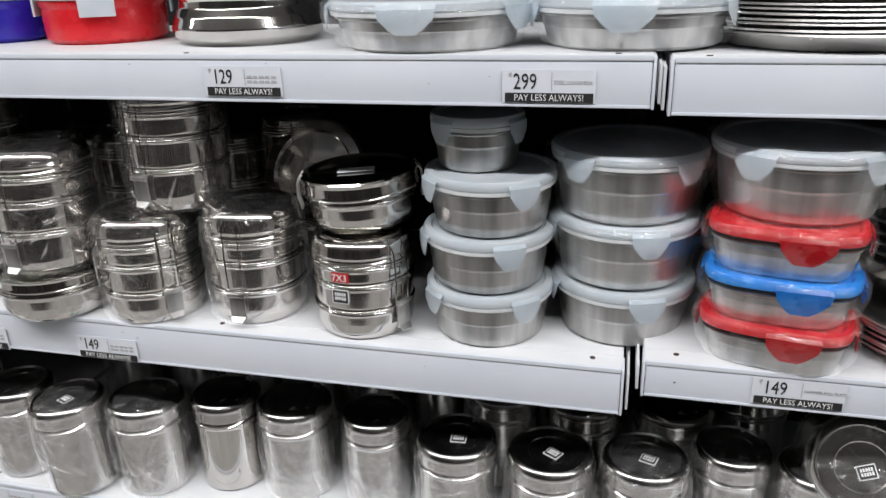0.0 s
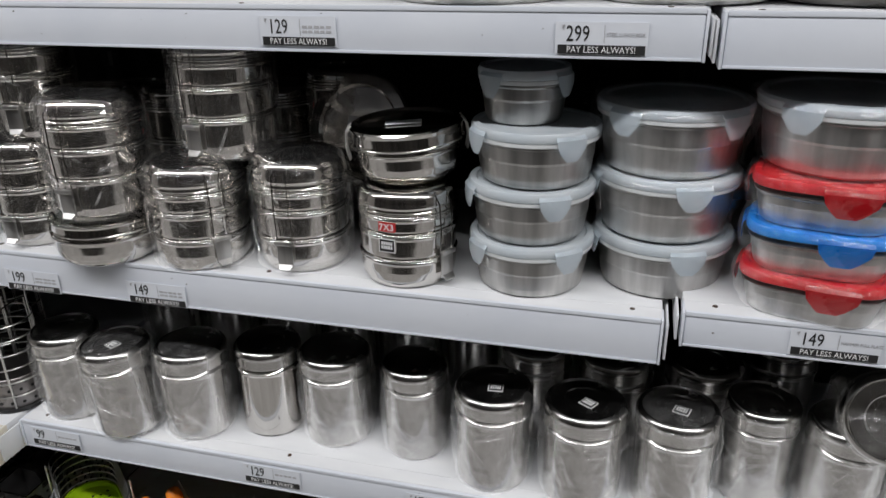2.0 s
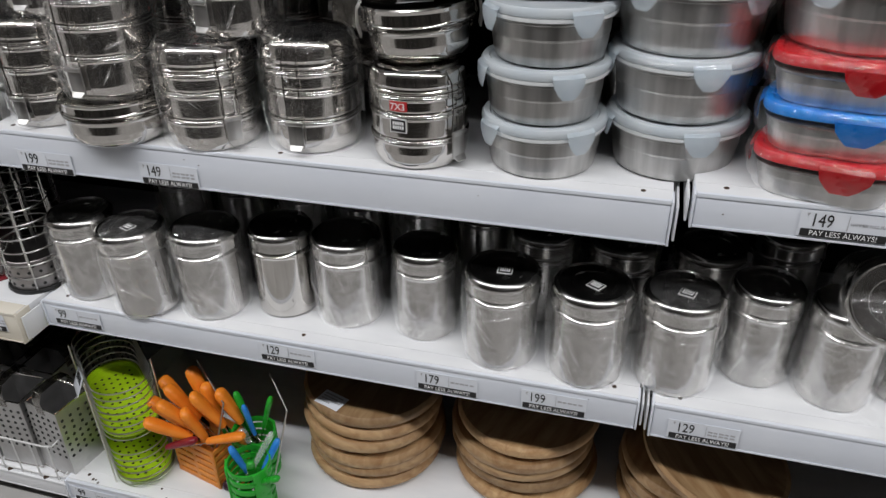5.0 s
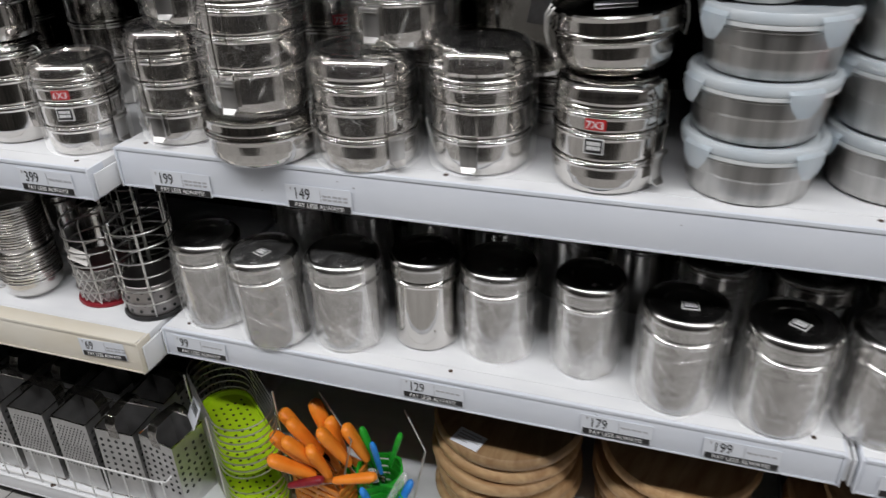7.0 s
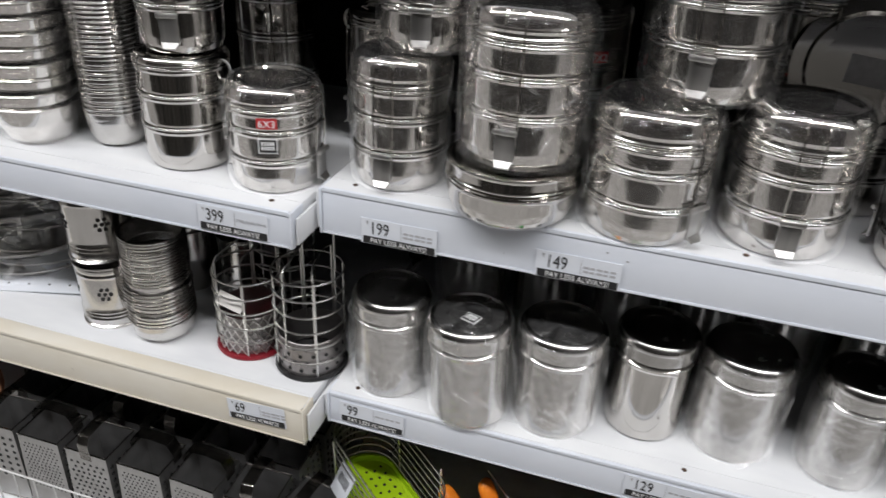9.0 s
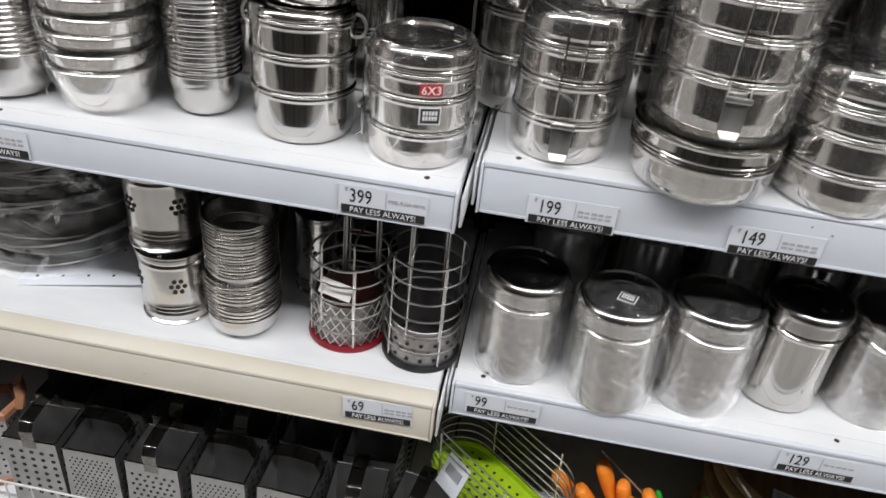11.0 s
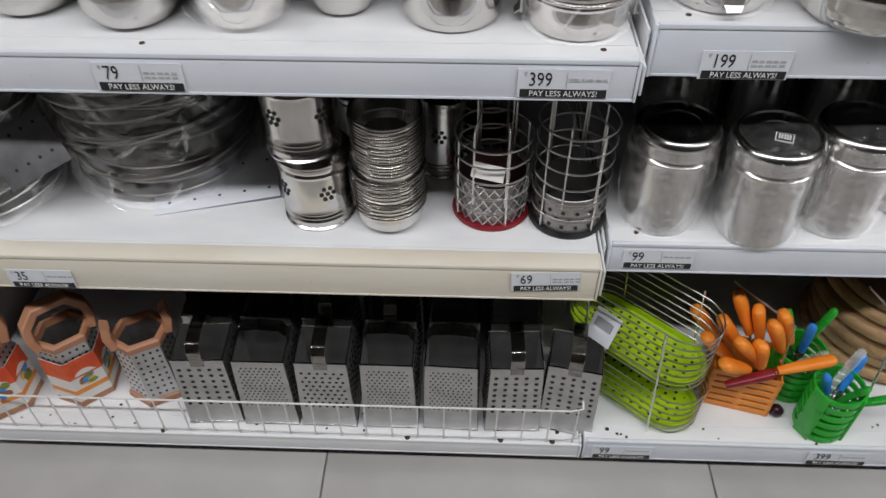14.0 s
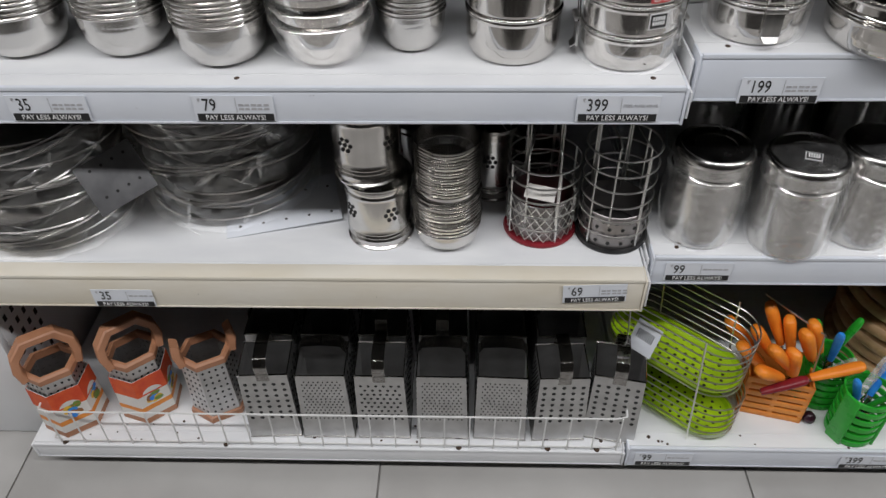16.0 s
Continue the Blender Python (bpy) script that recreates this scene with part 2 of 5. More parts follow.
def lathe(profile, n=48, shape=circle_shape, bm=None, closed=False, wobble=0.0, seed=0.0, fold=0.0):
    """Turn a profile of (radius, height) round the z axis; ends on the axis become poles."""
    bm = bm or bmesh.new()
    rings = []
    if not wobble:
        full = [profile[0]]
        for (r0, z0), (r1, z1) in zip(profile, profile[1:]):
            span = math.hypot(r1 - r0, z1 - z0)
            if span > 0.007 and min(r0, r1) > 1e-6:
                k = 0.0016 / span
                full += [(r0 + (r1 - r0) * k, z0 + (z1 - z0) * k), (r1 + (r0 - r1) * k, z1 + (z0 - z1) * k)]
            full.append((r1, z1))
        profile = full
    for r, z in profile:
        if r <= 1e-6:
            rings.append([bm.verts.new((0, 0, z))])
            continue
        ring = []
        for i in range(n):
            a = 2 * math.pi * i / n
            cx, cy = shape(a)
            k, dz = 1.0, 0.0
            if wobble:
                q = Vector((cx * 2.2, cy * 2.2, z * 22 + seed))
                k = 1 + wobble * (noise.noise(q) + 0.6 * noise.noise(q * 2.7))
                if fold:
                    g = noise.noise(Vector((cx * 3.4 + z * 14, cy * 3.4 + seed, z * 24 + cx * 3)))
                    k += fold * (1 - abs(g)) ** 6
            ring.append(bm.verts.new((cx * r * k, cy * r * k, z + dz)))
        rings.append(ring)
    pairs = list(zip(rings, rings[1:])) + ([(rings[-1], rings[0])] if closed else [])
    for a, b in pairs:
        if len(a) == 1 and len(b) == 1:
            continue
        for i in range(n):
            j = (i + 1) % n
            if len(a) == 1:
                bm.faces.new((a[0], b[i], b[j]))
            elif len(b) == 1:
                bm.faces.new((a[i], b[0], a[j]))
            else:
                bm.faces.new((a[i], a[j], b[j], b[i]))
    return bm


def wire(bm, pts, r, sides=6, loop=False):
    """A round wire along points."""
    pts = [Vector(p) for p in pts]
    n = len(pts)
    rings = []
    for i, p in enumerate(pts):
        a = pts[(i - 1) % n] if (loop or i > 0) else p
        b = pts[(i + 1) % n] if (loop or i < n - 1) else p
        d = (b - a).normalized()
        u = d.orthogonal().normalized() if not rings else (last - d * last.dot(d)).normalized()
        last = u
        w = d.cross(u)
        rings.append([bm.verts.new(p + (u * math.cos(2 * math.pi * k / sides) + w * math.sin(2 * math.pi * k / sides)) * r) for k in range(sides)])
    for a, b in list(zip(rings, rings[1:])) + ([(rings[-1], rings[0])] if loop else []):
        for k in range(sides):
            bm.faces.new((a[k], a[(k + 1) % sides], b[(k + 1) % sides], b[k]))
    if not loop:
        bm.faces.new(rings[0][::-1])
        bm.faces.new(rings[-1])
    return bm


def ring_pts(r, z, n=40, a0=0.0, a1=360.0, shape=circle_shape):
    full = abs(a1 - a0) >= 359.9
    m = n if full else n + 1
    out = []
    for i in range(m):
        a = radians(a0 + (a1 - a0) * i / n)
        cx, cy = shape(a)
        out.append((cx * r, cy * r, z))
    return out


def curved_patch(bm, r, a_mid, width, z0, z1, n=8, thick=0.0006):
    """A label bent round a cylinder of radius r; a_mid in degrees, width in metres."""
    half = width / 2 / r
    lo, hi = [], []
    for i in range(n + 1):
        a = radians(a_mid) - half + 2 * half * i / n
        lo.append(bm.verts.new(((r + thick) * math.cos(a), (r + thick) * math.sin(a), z0)))
        hi.append(bm.verts.new(((r + thick) * math.cos(a), (r + thick) * math.sin(a), z1)))
    for i in range(n):
        bm.faces.new((lo[i], lo[i + 1], hi[i + 1], hi[i]))
    return bm


def lettering(name, words, size, material, parent, m, align="LEFT", label="", squeeze=1.0):
    cu = bpy.data.curves.new(name, "FONT")
    cu.body, cu.size, cu.align_x, cu.extrude = words, size, align, 0.0002
    cu.resolution_u = 2
    tmp = bpy.data.objects.new(name, cu)
    me = bpy.data.meshes.new_from_object(tmp)
    bpy.data.objects.remove(tmp)
    me.transform(Matrix.Diagonal((squeeze, 1, 1, 1)))
    me.materials.clear()
    me.materials.append(material)
    ob = new(name, me)
    ob.parent = parent
    ob.matrix_local = m
    if label:
        ob["label"] = label
    return ob


def sticker_mesh(bm, w, h, t=0.0005, m=None):
    return box(bm, -w / 2, w / 2, -h / 2, h / 2, 0, t, 0, m)


def maker_label(parent, m, s=1.0):
    """A small black and white maker's label with unreadable lettering as bars."""
    bm = bmesh.new()
    sticker_mesh(bm, 0.022 * s, 0.018 * s, 0.0004, m)
    lab = part("maker_label", bm, WHITE_INK, parent, "small black and white paper label", smooth=False)
    bm = bmesh.new()
    sticker_mesh(bm, 0.0195 * s, 0.0155 * s, 0.0004, m @ Matrix.Translation((0, 0, 0.0004)))
    part("label_field", bm, INK, lab, smooth=False)
    bm = bmesh.new()
    for i in range(5):
        for row in (0.0032, -0.0022):
            sticker_mesh(bm, 0.0022 * s, 0.0042 * s, 0.0003, m @ Matrix.Translation(((i - 2) * 0.0031 * s, row * s, 0.0009)))
    part("label_print", bm, WHITE_INK, lab, smooth=False)


# ---- the setting ----
DECK = {"b4": 1.074, "b3": 0.730, "b2": 0.425, "b1": 0.083, "a4": 1.072, "a3": 0.744, "a2": 0.424, "a1": 0.083,
        "c4": 1.060, "c3": 0.711, "c2": 0.421, "c1": 0.070}
BACK = 1.42

bm = bmesh.new()
box(bm, -7, 7, -2.6, 3.0, -0.05, -0.004)
floor = tagged(part("floor", bm, GROUT, smooth=False), "pale grey tiled shop floor with thin joints", "floor", kind="structure")
bm = bmesh.new()
box(bm, -7, 7, -2.6, 3.0, 3.0, 3.05)
tagged(part("ceiling", bm, CEIL, smooth=False), "plain pale grey shop ceiling", "ceiling", kind="structure")
# unseen partition, added only so polished steel reflects a dark middle
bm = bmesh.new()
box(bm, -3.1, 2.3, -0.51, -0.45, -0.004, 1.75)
tagged(part("partition", bm, UNSEEN_DARK, smooth=False), "unseen low partition across the aisle, added to darken steel reflections", "partition", kind="structure")
# unseen walls close the hall; the pale ones brighten reflections on the goods' sides
for nm, x0, x1, y0, y1, mm, lb in (("wall_south", -7, 7, -2.7, -2.6, HALL_SIDE, "plain grey wall beyond the aisle"), ("wall_north", -7, 7, 3.0, 3.1, UNSEEN_DARK, "plain dim wall behind the shelving"),
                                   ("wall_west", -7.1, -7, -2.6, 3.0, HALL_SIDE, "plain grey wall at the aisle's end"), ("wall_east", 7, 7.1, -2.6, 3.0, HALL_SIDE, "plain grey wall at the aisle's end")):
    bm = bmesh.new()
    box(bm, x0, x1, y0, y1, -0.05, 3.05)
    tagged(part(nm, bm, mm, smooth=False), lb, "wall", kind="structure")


def shelf_deck(key, x0, x1, front, z, rail_h, deck_mat, rail_mat, label, lip=0.0):
    """One steel shelf: tray with a folded front, price rail, end caps and punched holes near its front edge."""
    sh = thing("shelf", Matrix.Translation(((x0 + x1) / 2, front, z)), label, "shelf", "shelves of the gondola")
    w = (x1 - x0) / 2
    bm = bmesh.new()
    box(bm, -w, w, 0.006 - lip, BACK - front, -0.022, 0.0, 0.002)
    deck = part("deck", bm, deck_mat, sh)
    # added dark sheet: paints the shade below a deck that is white underneath
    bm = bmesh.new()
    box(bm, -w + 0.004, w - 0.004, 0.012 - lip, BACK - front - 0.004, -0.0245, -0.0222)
    part("underside_shade", bm, SHADE_AND_STEEL, sh, "dark sheet standing in for shade under the shelf", smooth=False)
    bm = bmesh.new()
    box(bm, -w + 0.003, w - 0.003, 0.030, 0.0325, 0.0, 0.0007, 0.0003)
    part("front_fold", bm, deck_mat, deck)
    bm = bmesh.new()
    box(bm, -w + 0.002, w - 0.002, 0.0, 0.005, -rail_h, 0.001, 0.0015)
    rail = part("price_rail", bm, rail_mat, sh, "pale price rail along the front edge")
    for l0, l1 in ((-rail_h, -rail_h + 0.003), (-0.004, 0.0012)):
        bm = bmesh.new()
        box(bm, -w + 0.002, w - 0.002, -0.0013, -0.0002, l0, l1, 0.0004)
        part("rail_lip", bm, rail_mat, rail)
    for sx in (-1, 1):
        bm = bmesh.new()
        box(bm, sx * w - 0.0015, sx * w + 0.0015, -0.002, 0.03, -rail_h - 0.001, 0.0, 0.0008)
        part("end_cap", bm, rail_mat, sh)
        bm = bmesh.new()
        box(bm, sx * (w + 0.006) - 0.0015, sx * (w + 0.006) + 0.0015, 0.004, BACK - front, -rail_h + 0.004, -0.008, 0.0008)
        part("bracket", bm, SHELF_WHITE, sh)
    for hx in (-0.455, -0.02, 0.455):
        bm = lathe([(0, 0.0006), (0.0032, 0.0006), (0.0032, 0.0)], 12)
        bmesh.ops.translate(bm, verts=bm.verts, vec=(hx * w / 0.49, 0.022, 0))
        part("punched_hole", bm, RUST, sh, "dark punched hole with rust")
    return sh


BAYS = {"a": (0.0, 0.976, 1.0), "b": (-1.003, -0.024, 1.0), "c": (-1.996, -1.022, 0.96)}
shelf_deck("a4", 0.004, 0.976, 1.0, DECK["a4"], 0.054, SHELF_WHITE, FASCIA_WHITE, "white steel shelf with an empty white price rail")
shelf_deck("b4", -1.003, -0.012, 1.0, DECK["b4"], 0.050, SHELF_WHITE, FASCIA_WHITE, "white steel shelf with a price rail above eye level goods")
shelf_deck("a3", 0.0, 0.976, 1.0, DECK["a3"], 0.043, SHELF_WHITE, FASCIA_WHITE, "white steel shelf holding clip lid containers")
shelf_deck("b3", -1.003, -0.022, 1.0, DECK["b3"], 0.058, SHELF_WHITE, FASCIA_WHITE, "white steel shelf holding tiffin carriers")
shelf_deck("a2", -0.006, 0.976, 1.0, DECK["a2"], 0.056, SHELF_WHITE, FASCIA_WHITE, "white steel shelf holding wrapped jars")
shelf_deck("b2", -1.003, -0.025, 1.0, DECK["b2"], 0.050, SHELF_WHITE, FASCIA_WHITE, "white steel shelf holding a row of steel jars")
shelf_deck("c3", -1.996, -1.022, 0.96, DECK["c3"], 0.046, SHELF_WHITE, FASCIA_WHITE, "white steel shelf holding bowls and tiffin carriers")
shelf_deck("c2", -1.996, -1.020, 0.957, DECK["c2"], 0.058, SHELF_WHITE, CREAM, "white steel shelf with a yellowed cream front rail")
bm = bmesh.new()
box(bm, -0.486, 0.486, 0.957, 0.984, DECK["c2"] + 0.0003, DECK["c2"] + 0.0011, 0.0003, Matrix.Translation((-1.508, 0, 0)))
tagged(part("trim", bm, CREAM), "yellowed cream edge strip along the shelf", "trim", kind="structure")
shelf_deck("c1", -1.985, -1.006, 0.92, DECK["c1"], 0.033, SHELF_WHITE, SHELF_WHITE, "white base shelf holding box graters")
shelf_deck("b1", -1.000, -0.024, 0.92, DECK["b1"], 0.046, SHELF_WHITE, FASCIA_WHITE, "white base shelf holding racks and wooden boards")
shelf_deck("a1", 0.0, 0.976, 0.92, DECK["a1"], 0.046, SHELF_WHITE, FASCIA_WHITE, "white base shelf holding wooden boards")
shelf_deck("c4", -1.996, -1.022, 1.0, DECK["c4"], 0.046, SHELF_WHITE, FASCIA_WHITE, "white steel shelf above the bowls")


def upright(x, white=False):
    """A slotted gondola post."""
    up = thing("upright_post", Matrix.Translation((x, BACK, 0)), "slotted steel post between two shelf bays", "post", "posts of the gondola")
    bm = bmesh.new()
    box(bm, -0.018, 0.018, -0.03, 0.03, 0.0, 1.9, 0.003)
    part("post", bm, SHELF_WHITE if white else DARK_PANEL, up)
    bm = bmesh.new()
    for k in range(34):
        box(bm, -0.004, 0.004, -0.0315, -0.0305, 0.08 + k * 0.05, 0.105 + k * 0.05)
    tagged(part("slot_strip", bm, HOLE, up, smooth=False), kind="stuff")
    bm = bmesh.new()
    box(bm, -0.012, 0.012, -0.44, -0.03, 0.0, 0.035, 0.003)
    part("foot", bm, BLACK, up, "black foot under the base shelf")


for ux in (0.985, -0.0125, -1.012, -2.0):
    upright(ux)
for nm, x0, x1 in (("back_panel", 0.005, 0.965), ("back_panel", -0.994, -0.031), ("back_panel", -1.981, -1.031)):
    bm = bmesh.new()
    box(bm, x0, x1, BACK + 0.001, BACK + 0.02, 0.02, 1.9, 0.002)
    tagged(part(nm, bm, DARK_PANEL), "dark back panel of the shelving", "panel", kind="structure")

# plinth under the base shelves
bm = bmesh.new()
box(bm, -1.98, 0.97, 1.02, 1.04, 0.0, 0.034)
tagged(part("plinth", bm, DARK_PANEL), "dark recessed plinth under the shelving", "plinth", kind="structure")

# end bracket with punched holes where the shelving stops
endp = thing("end_bracket", Matrix.Translation((-2.012, 0.93, 0)), "white steel end bracket with punched holes", "bracket")
bm = bmesh.new()
box(bm, -0.16, 0.010, 0.06, 0.075, 0.004, 0.34, 0.003)
part("plate", bm, SHELF_WHITE, endp)
bm = bmesh.new()
box(bm, -0.002, 0.010, 0.075, 0.49, 0.03, 1.2, 0.002)
part("side_panel", bm, SHELF_WHITE, endp)
bm = bmesh.new()
for r in range(14):
    for c in range(4):
        box(bm, 0.0101, 0.0106, 0.09 + c * 0.022, 0.098 + c * 0.022, 0.05 + r * 0.026, 0.062 + r * 0.026)
part("punched_face", bm, HOLE, endp, smooth=False)

cs = thing("castor", Matrix.Translation((-1.915, 0.972, 0.0)), "small black castor wheel under the base shelf", "castor")
bm = lathe([(0, -0.009), (0.012, -0.009), (0.0165, -0.006), (0.0165, 0.006), (0.012, 0.009), (0, 0.009)], 20)
bmesh.ops.transform(bm, matrix=Matrix.Translation((0, 0, 0.0165)) @ Matrix.Rotation(math.pi / 2, 4, "Y"), verts=bm.verts)
part("wheel", bm, BLACK, cs, "black rubber wheel")
bm = bmesh.new()
box(bm, -0.013, -0.0105, -0.010, 0.012, 0.012, 0.040, 0.0008)
box(bm, 0.0105, 0.013, -0.010, 0.012, 0.012, 0.040, 0.0008)
box(bm, -0.013, 0.013, -0.012, 0.016, 0.0385, 0.042, 0.0008)
part("fork", bm, SHADE_AND_STEEL, cs, "dark steel fork")

# ---- price tags ----


def price_tag(x, bay_front, zbar, number, words="", w=0.088, dx=0.0, tilt=0.0, lines=2):
    """A paper price ticket: number, rule, description, black slogan strip. x: left end of the strip; zbar: its foot."""
    t = thing("price_tag", Matrix.Translation((x, bay_front - 0.0021, zbar + 0.0015)) @ pose(0, 0, 0, 90, 0, 0) @ pose(0, 0, 0, 0, 0, tilt), "white paper price ticket reading %s with a black slogan strip" % number, "price tag", "price tags on the shelf rails")
    bm = bmesh.new()
    box(bm, -0.003, w + 0.002, -0.001, 0.032, -0.0006, 0.0, 0)
    part("card", bm, PAPER, t, smooth=False)
    bm = bmesh.new()
    box(bm, 0, w, 0, 0.0092, 0.0002, 0.0008)
    strip = part("slogan_strip", bm, INK, t, "black strip with white capitals", smooth=False)
    lettering("slogan", "PAY LESS ALWAYS!", 0.0092, WHITE_INK, strip, Matrix.Translation((w / 2, 0.0016, 0.0012)), "CENTER", squeeze=0.9 * w / 0.088)
    lettering("price", number, 0.0225, INK, t, Matrix.Translation((0.008 + dx, 0.0130, 0.0004)), squeeze=0.72)
    lettering("rupee_sign", "\u20b9", 0.0062, GREY_INK, t, Matrix.Translation((0.0035 + dx, 0.0245, 0.0004)))
    bm = bmesh.new()
    box(bm, 0.0465, 0.0471, 0.011, 0.029, 0.0002, 0.0006)
    part("rule", bm, GREY_INK, t, smooth=False)
    if words:
        lettering("description", words, 0.0055, GREY_INK, t, Matrix.Translation((0.049, 0.018, 0.0004)), squeeze=0.8)
    else:
        bm = bmesh.new()
        for i in range(lines):
            for k in range(5):
                box(bm, 0.0495 + k * 0.0072, 0.0555 + k * 0.0072 - 0.001 * (k % 2), 0.019 - i * 0.005, 0.0218 - i * 0.005, 0.0002, 0.0005)
        tagged(part("description", bm, GREY_INK, t, "small grey unreadable print", smooth=False), kind="stuff")
    return t


price_tag(-0.492, 1.0, 1.0295, "129")
price_tag(-0.157, 1.0, 1.0275, "299", "STEEL LUNCH BOX")
price_tag(0.117, 1.0, 0.7055, "149", "HAMMER FULL PLATE")
price_tag(-0.741, 1.0, 0.6715, "149")
price_tag(-0.948, 1.0, 0.6695, "199")
price_tag(-0.598, 1.0, 0.3835, "129", lines=1)
price_tag(-0.341, 1.0, 0.3805, "179", lines=1)
price_tag(-0.184, 1.0, 0.3795, "199", lines=1)
price_tag(-0.982, 1.0, 0.3830, "99", lines=1)
price_tag(0.02, 1.0, 0.372, "129", lines=2)
price_tag(-1.140, 0.96, 0.6685, "399", "STEEL FLASK 400 ML")
price_tag(-1.575, 0.96, 0.6685, "79")
price_tag(-1.79, 0.96, 0.6685, "35")
price_tag(-1.128, 0.957, 0.3785, "69", w=0.082, tilt=3.0)
price_tag(-1.79, 0.957, 0.3640, "35", w=0.082, lines=1)
price_tag(-0.655, 0.92, 0.0395, "399", lines=1)
price_tag(-0.985, 0.92, 0.0395, "99", lines=1)

rng_scuff = random.Random(5)
bm = bmesh.new()
for k in range(26):
    bay = rng_scuff.choice(("b3", "b2", "b4", "c3", "c2", "a3"))
    x0, x1, fy = {"b": (-0.98, -0.05, 1.0), "c": (-1.97, -1.05, 0.958), "a": (0.02, 0.5, 1.0)}[bay[0]]
    n0 = len(bm.verts)
    lathe([(0, 0.0003), (rng_scuff.uniform(0.0003, 0.0008), 0.0002)], 6, bm=bm, wobble=0.5, seed=k)
    m = Matrix.Translation((rng_scuff.uniform(x0, x1), fy - 0.0004 - 0.003 * (bay == "c2"), DECK[bay] - rng_scuff.uniform(0.008, 0.040))) @ Matrix.Rotation(math.pi / 2, 4, "X") @ Matrix.Diagonal((rng_scuff.uniform(1, 2), 1, 1, 1))
    bmesh.ops.transform(bm, matrix=m, verts=list(bm.verts)[n0:])
tagged(part("scuff_marks", bm, RUST, smooth=False), "small dark scuffs and specks on the price rails", "dirt", kind="stuff")

# ---- steel goods ----


def wrap_shell(parent, r, h, material=WRAP, seed=0.0, flare=1.05, top=True, foot=0.0005, n=96, dome=0.0, narrow=1.0):
    """A loose plastic bag round a thing."""
    prof = [(r * 0.55, foot), (r * 0.96, foot + 0.0008), (r * 1.0, foot + 0.006)]
    steps = 26
    for i in range(1, steps):
        k = i / steps
        prof.append((r * (1.005 + (flare - 1.005) * math.sin(k * 3.1)), foot + 0.006 + (h - 0.006) * k))
    if narrow < 1.0:
        prof = [(q * (narrow + (1 - narrow) * min(1.0, zz / 0.05) ** 0.6), zz) for q, zz in prof]
    if top:
        if dome:
            prof = [(q * (1.0 - 0.14 * max(0.0, (zz - h + dome) / dome) ** 2), zz) for q, zz in prof]
            prof += [(r * 0.84, h + 0.001), (r * 0.76, h + 0.003), (r * 0.35, h + 0.0035), (0, h + 0.004)]
        else:
            prof += [(r * 1.03, h), (r * 0.8, h + 0.006), (r * 0.35, h + 0.010), (0, h + 0.011)]
    bm = lathe(prof, n, wobble=0.014, seed=seed, fold=0.045)
    creases(parent, r * (1.02 + (flare - 1.0) * 0.8), h, seed, 9, (0.0008, 0.0028), (0.016, 0.055)) if material is not WRAP else creases(parent, r * (1.01 + (flare - 1.0) * 0.8), h, seed, 8)
    return part("plastic_wrap", bm, material, parent, "loose crinkled clear plastic wrap", angle=80)


def creases(parent, r, h, seed, count, width=(0.0006, 0.0022), length=(0.012, 0.045)):
    """Doubled folds of film that stand off the wrap and catch the light."""
    rng = random.Random(int(seed * 1000) + 17)
    bm = bmesh.new()
    for k in range(count):
        a, z = rng.uniform(-math.pi, 0.1), rng.uniform(0.06, 0.9) * h
        ln, wd = rng.uniform(*length), rng.uniform(*width)
        da, dz = rng.choice((-1, 1)) * rng.uniform(0.1, 1.0), rng.uniform(-1.0, 1.0)
        q = math.hypot(da, dz)
        rows = []
        for i in range(5):
            u = (i / 4 - 0.5) * ln
            aa, zz = a + da / q * u / r, min(max(z + dz / q * u, 0.003), h - 0.002)
            w2 = wd * (1 - (i / 2 - 1) ** 2 * 0.85)
            off = r * (1.004 + 0.008 * noise.noise(Vector((aa * 3, zz * 40, seed))))
            rows.append([bm.verts.new((math.cos(aa + s4 * w2 * dz / q / r) * (off + 0.0015 * (s4 == 0)), math.sin(aa + s4 * w2 * dz / q / r) * (off + 0.0015 * (s4 == 0)), zz - s4 * w2 * da / q)) for s4 in (-1, 0, 1)])
        for p0, p1 in zip(rows, rows[1:]):
            for c in range(2):
                bm.faces.new((p0[c], p0[c + 1], p1[c + 1], p1[c]))
    return tagged(part("film_crease", bm, CREASE, parent, "bright folds in the plastic film", angle=80), kind="stuff")


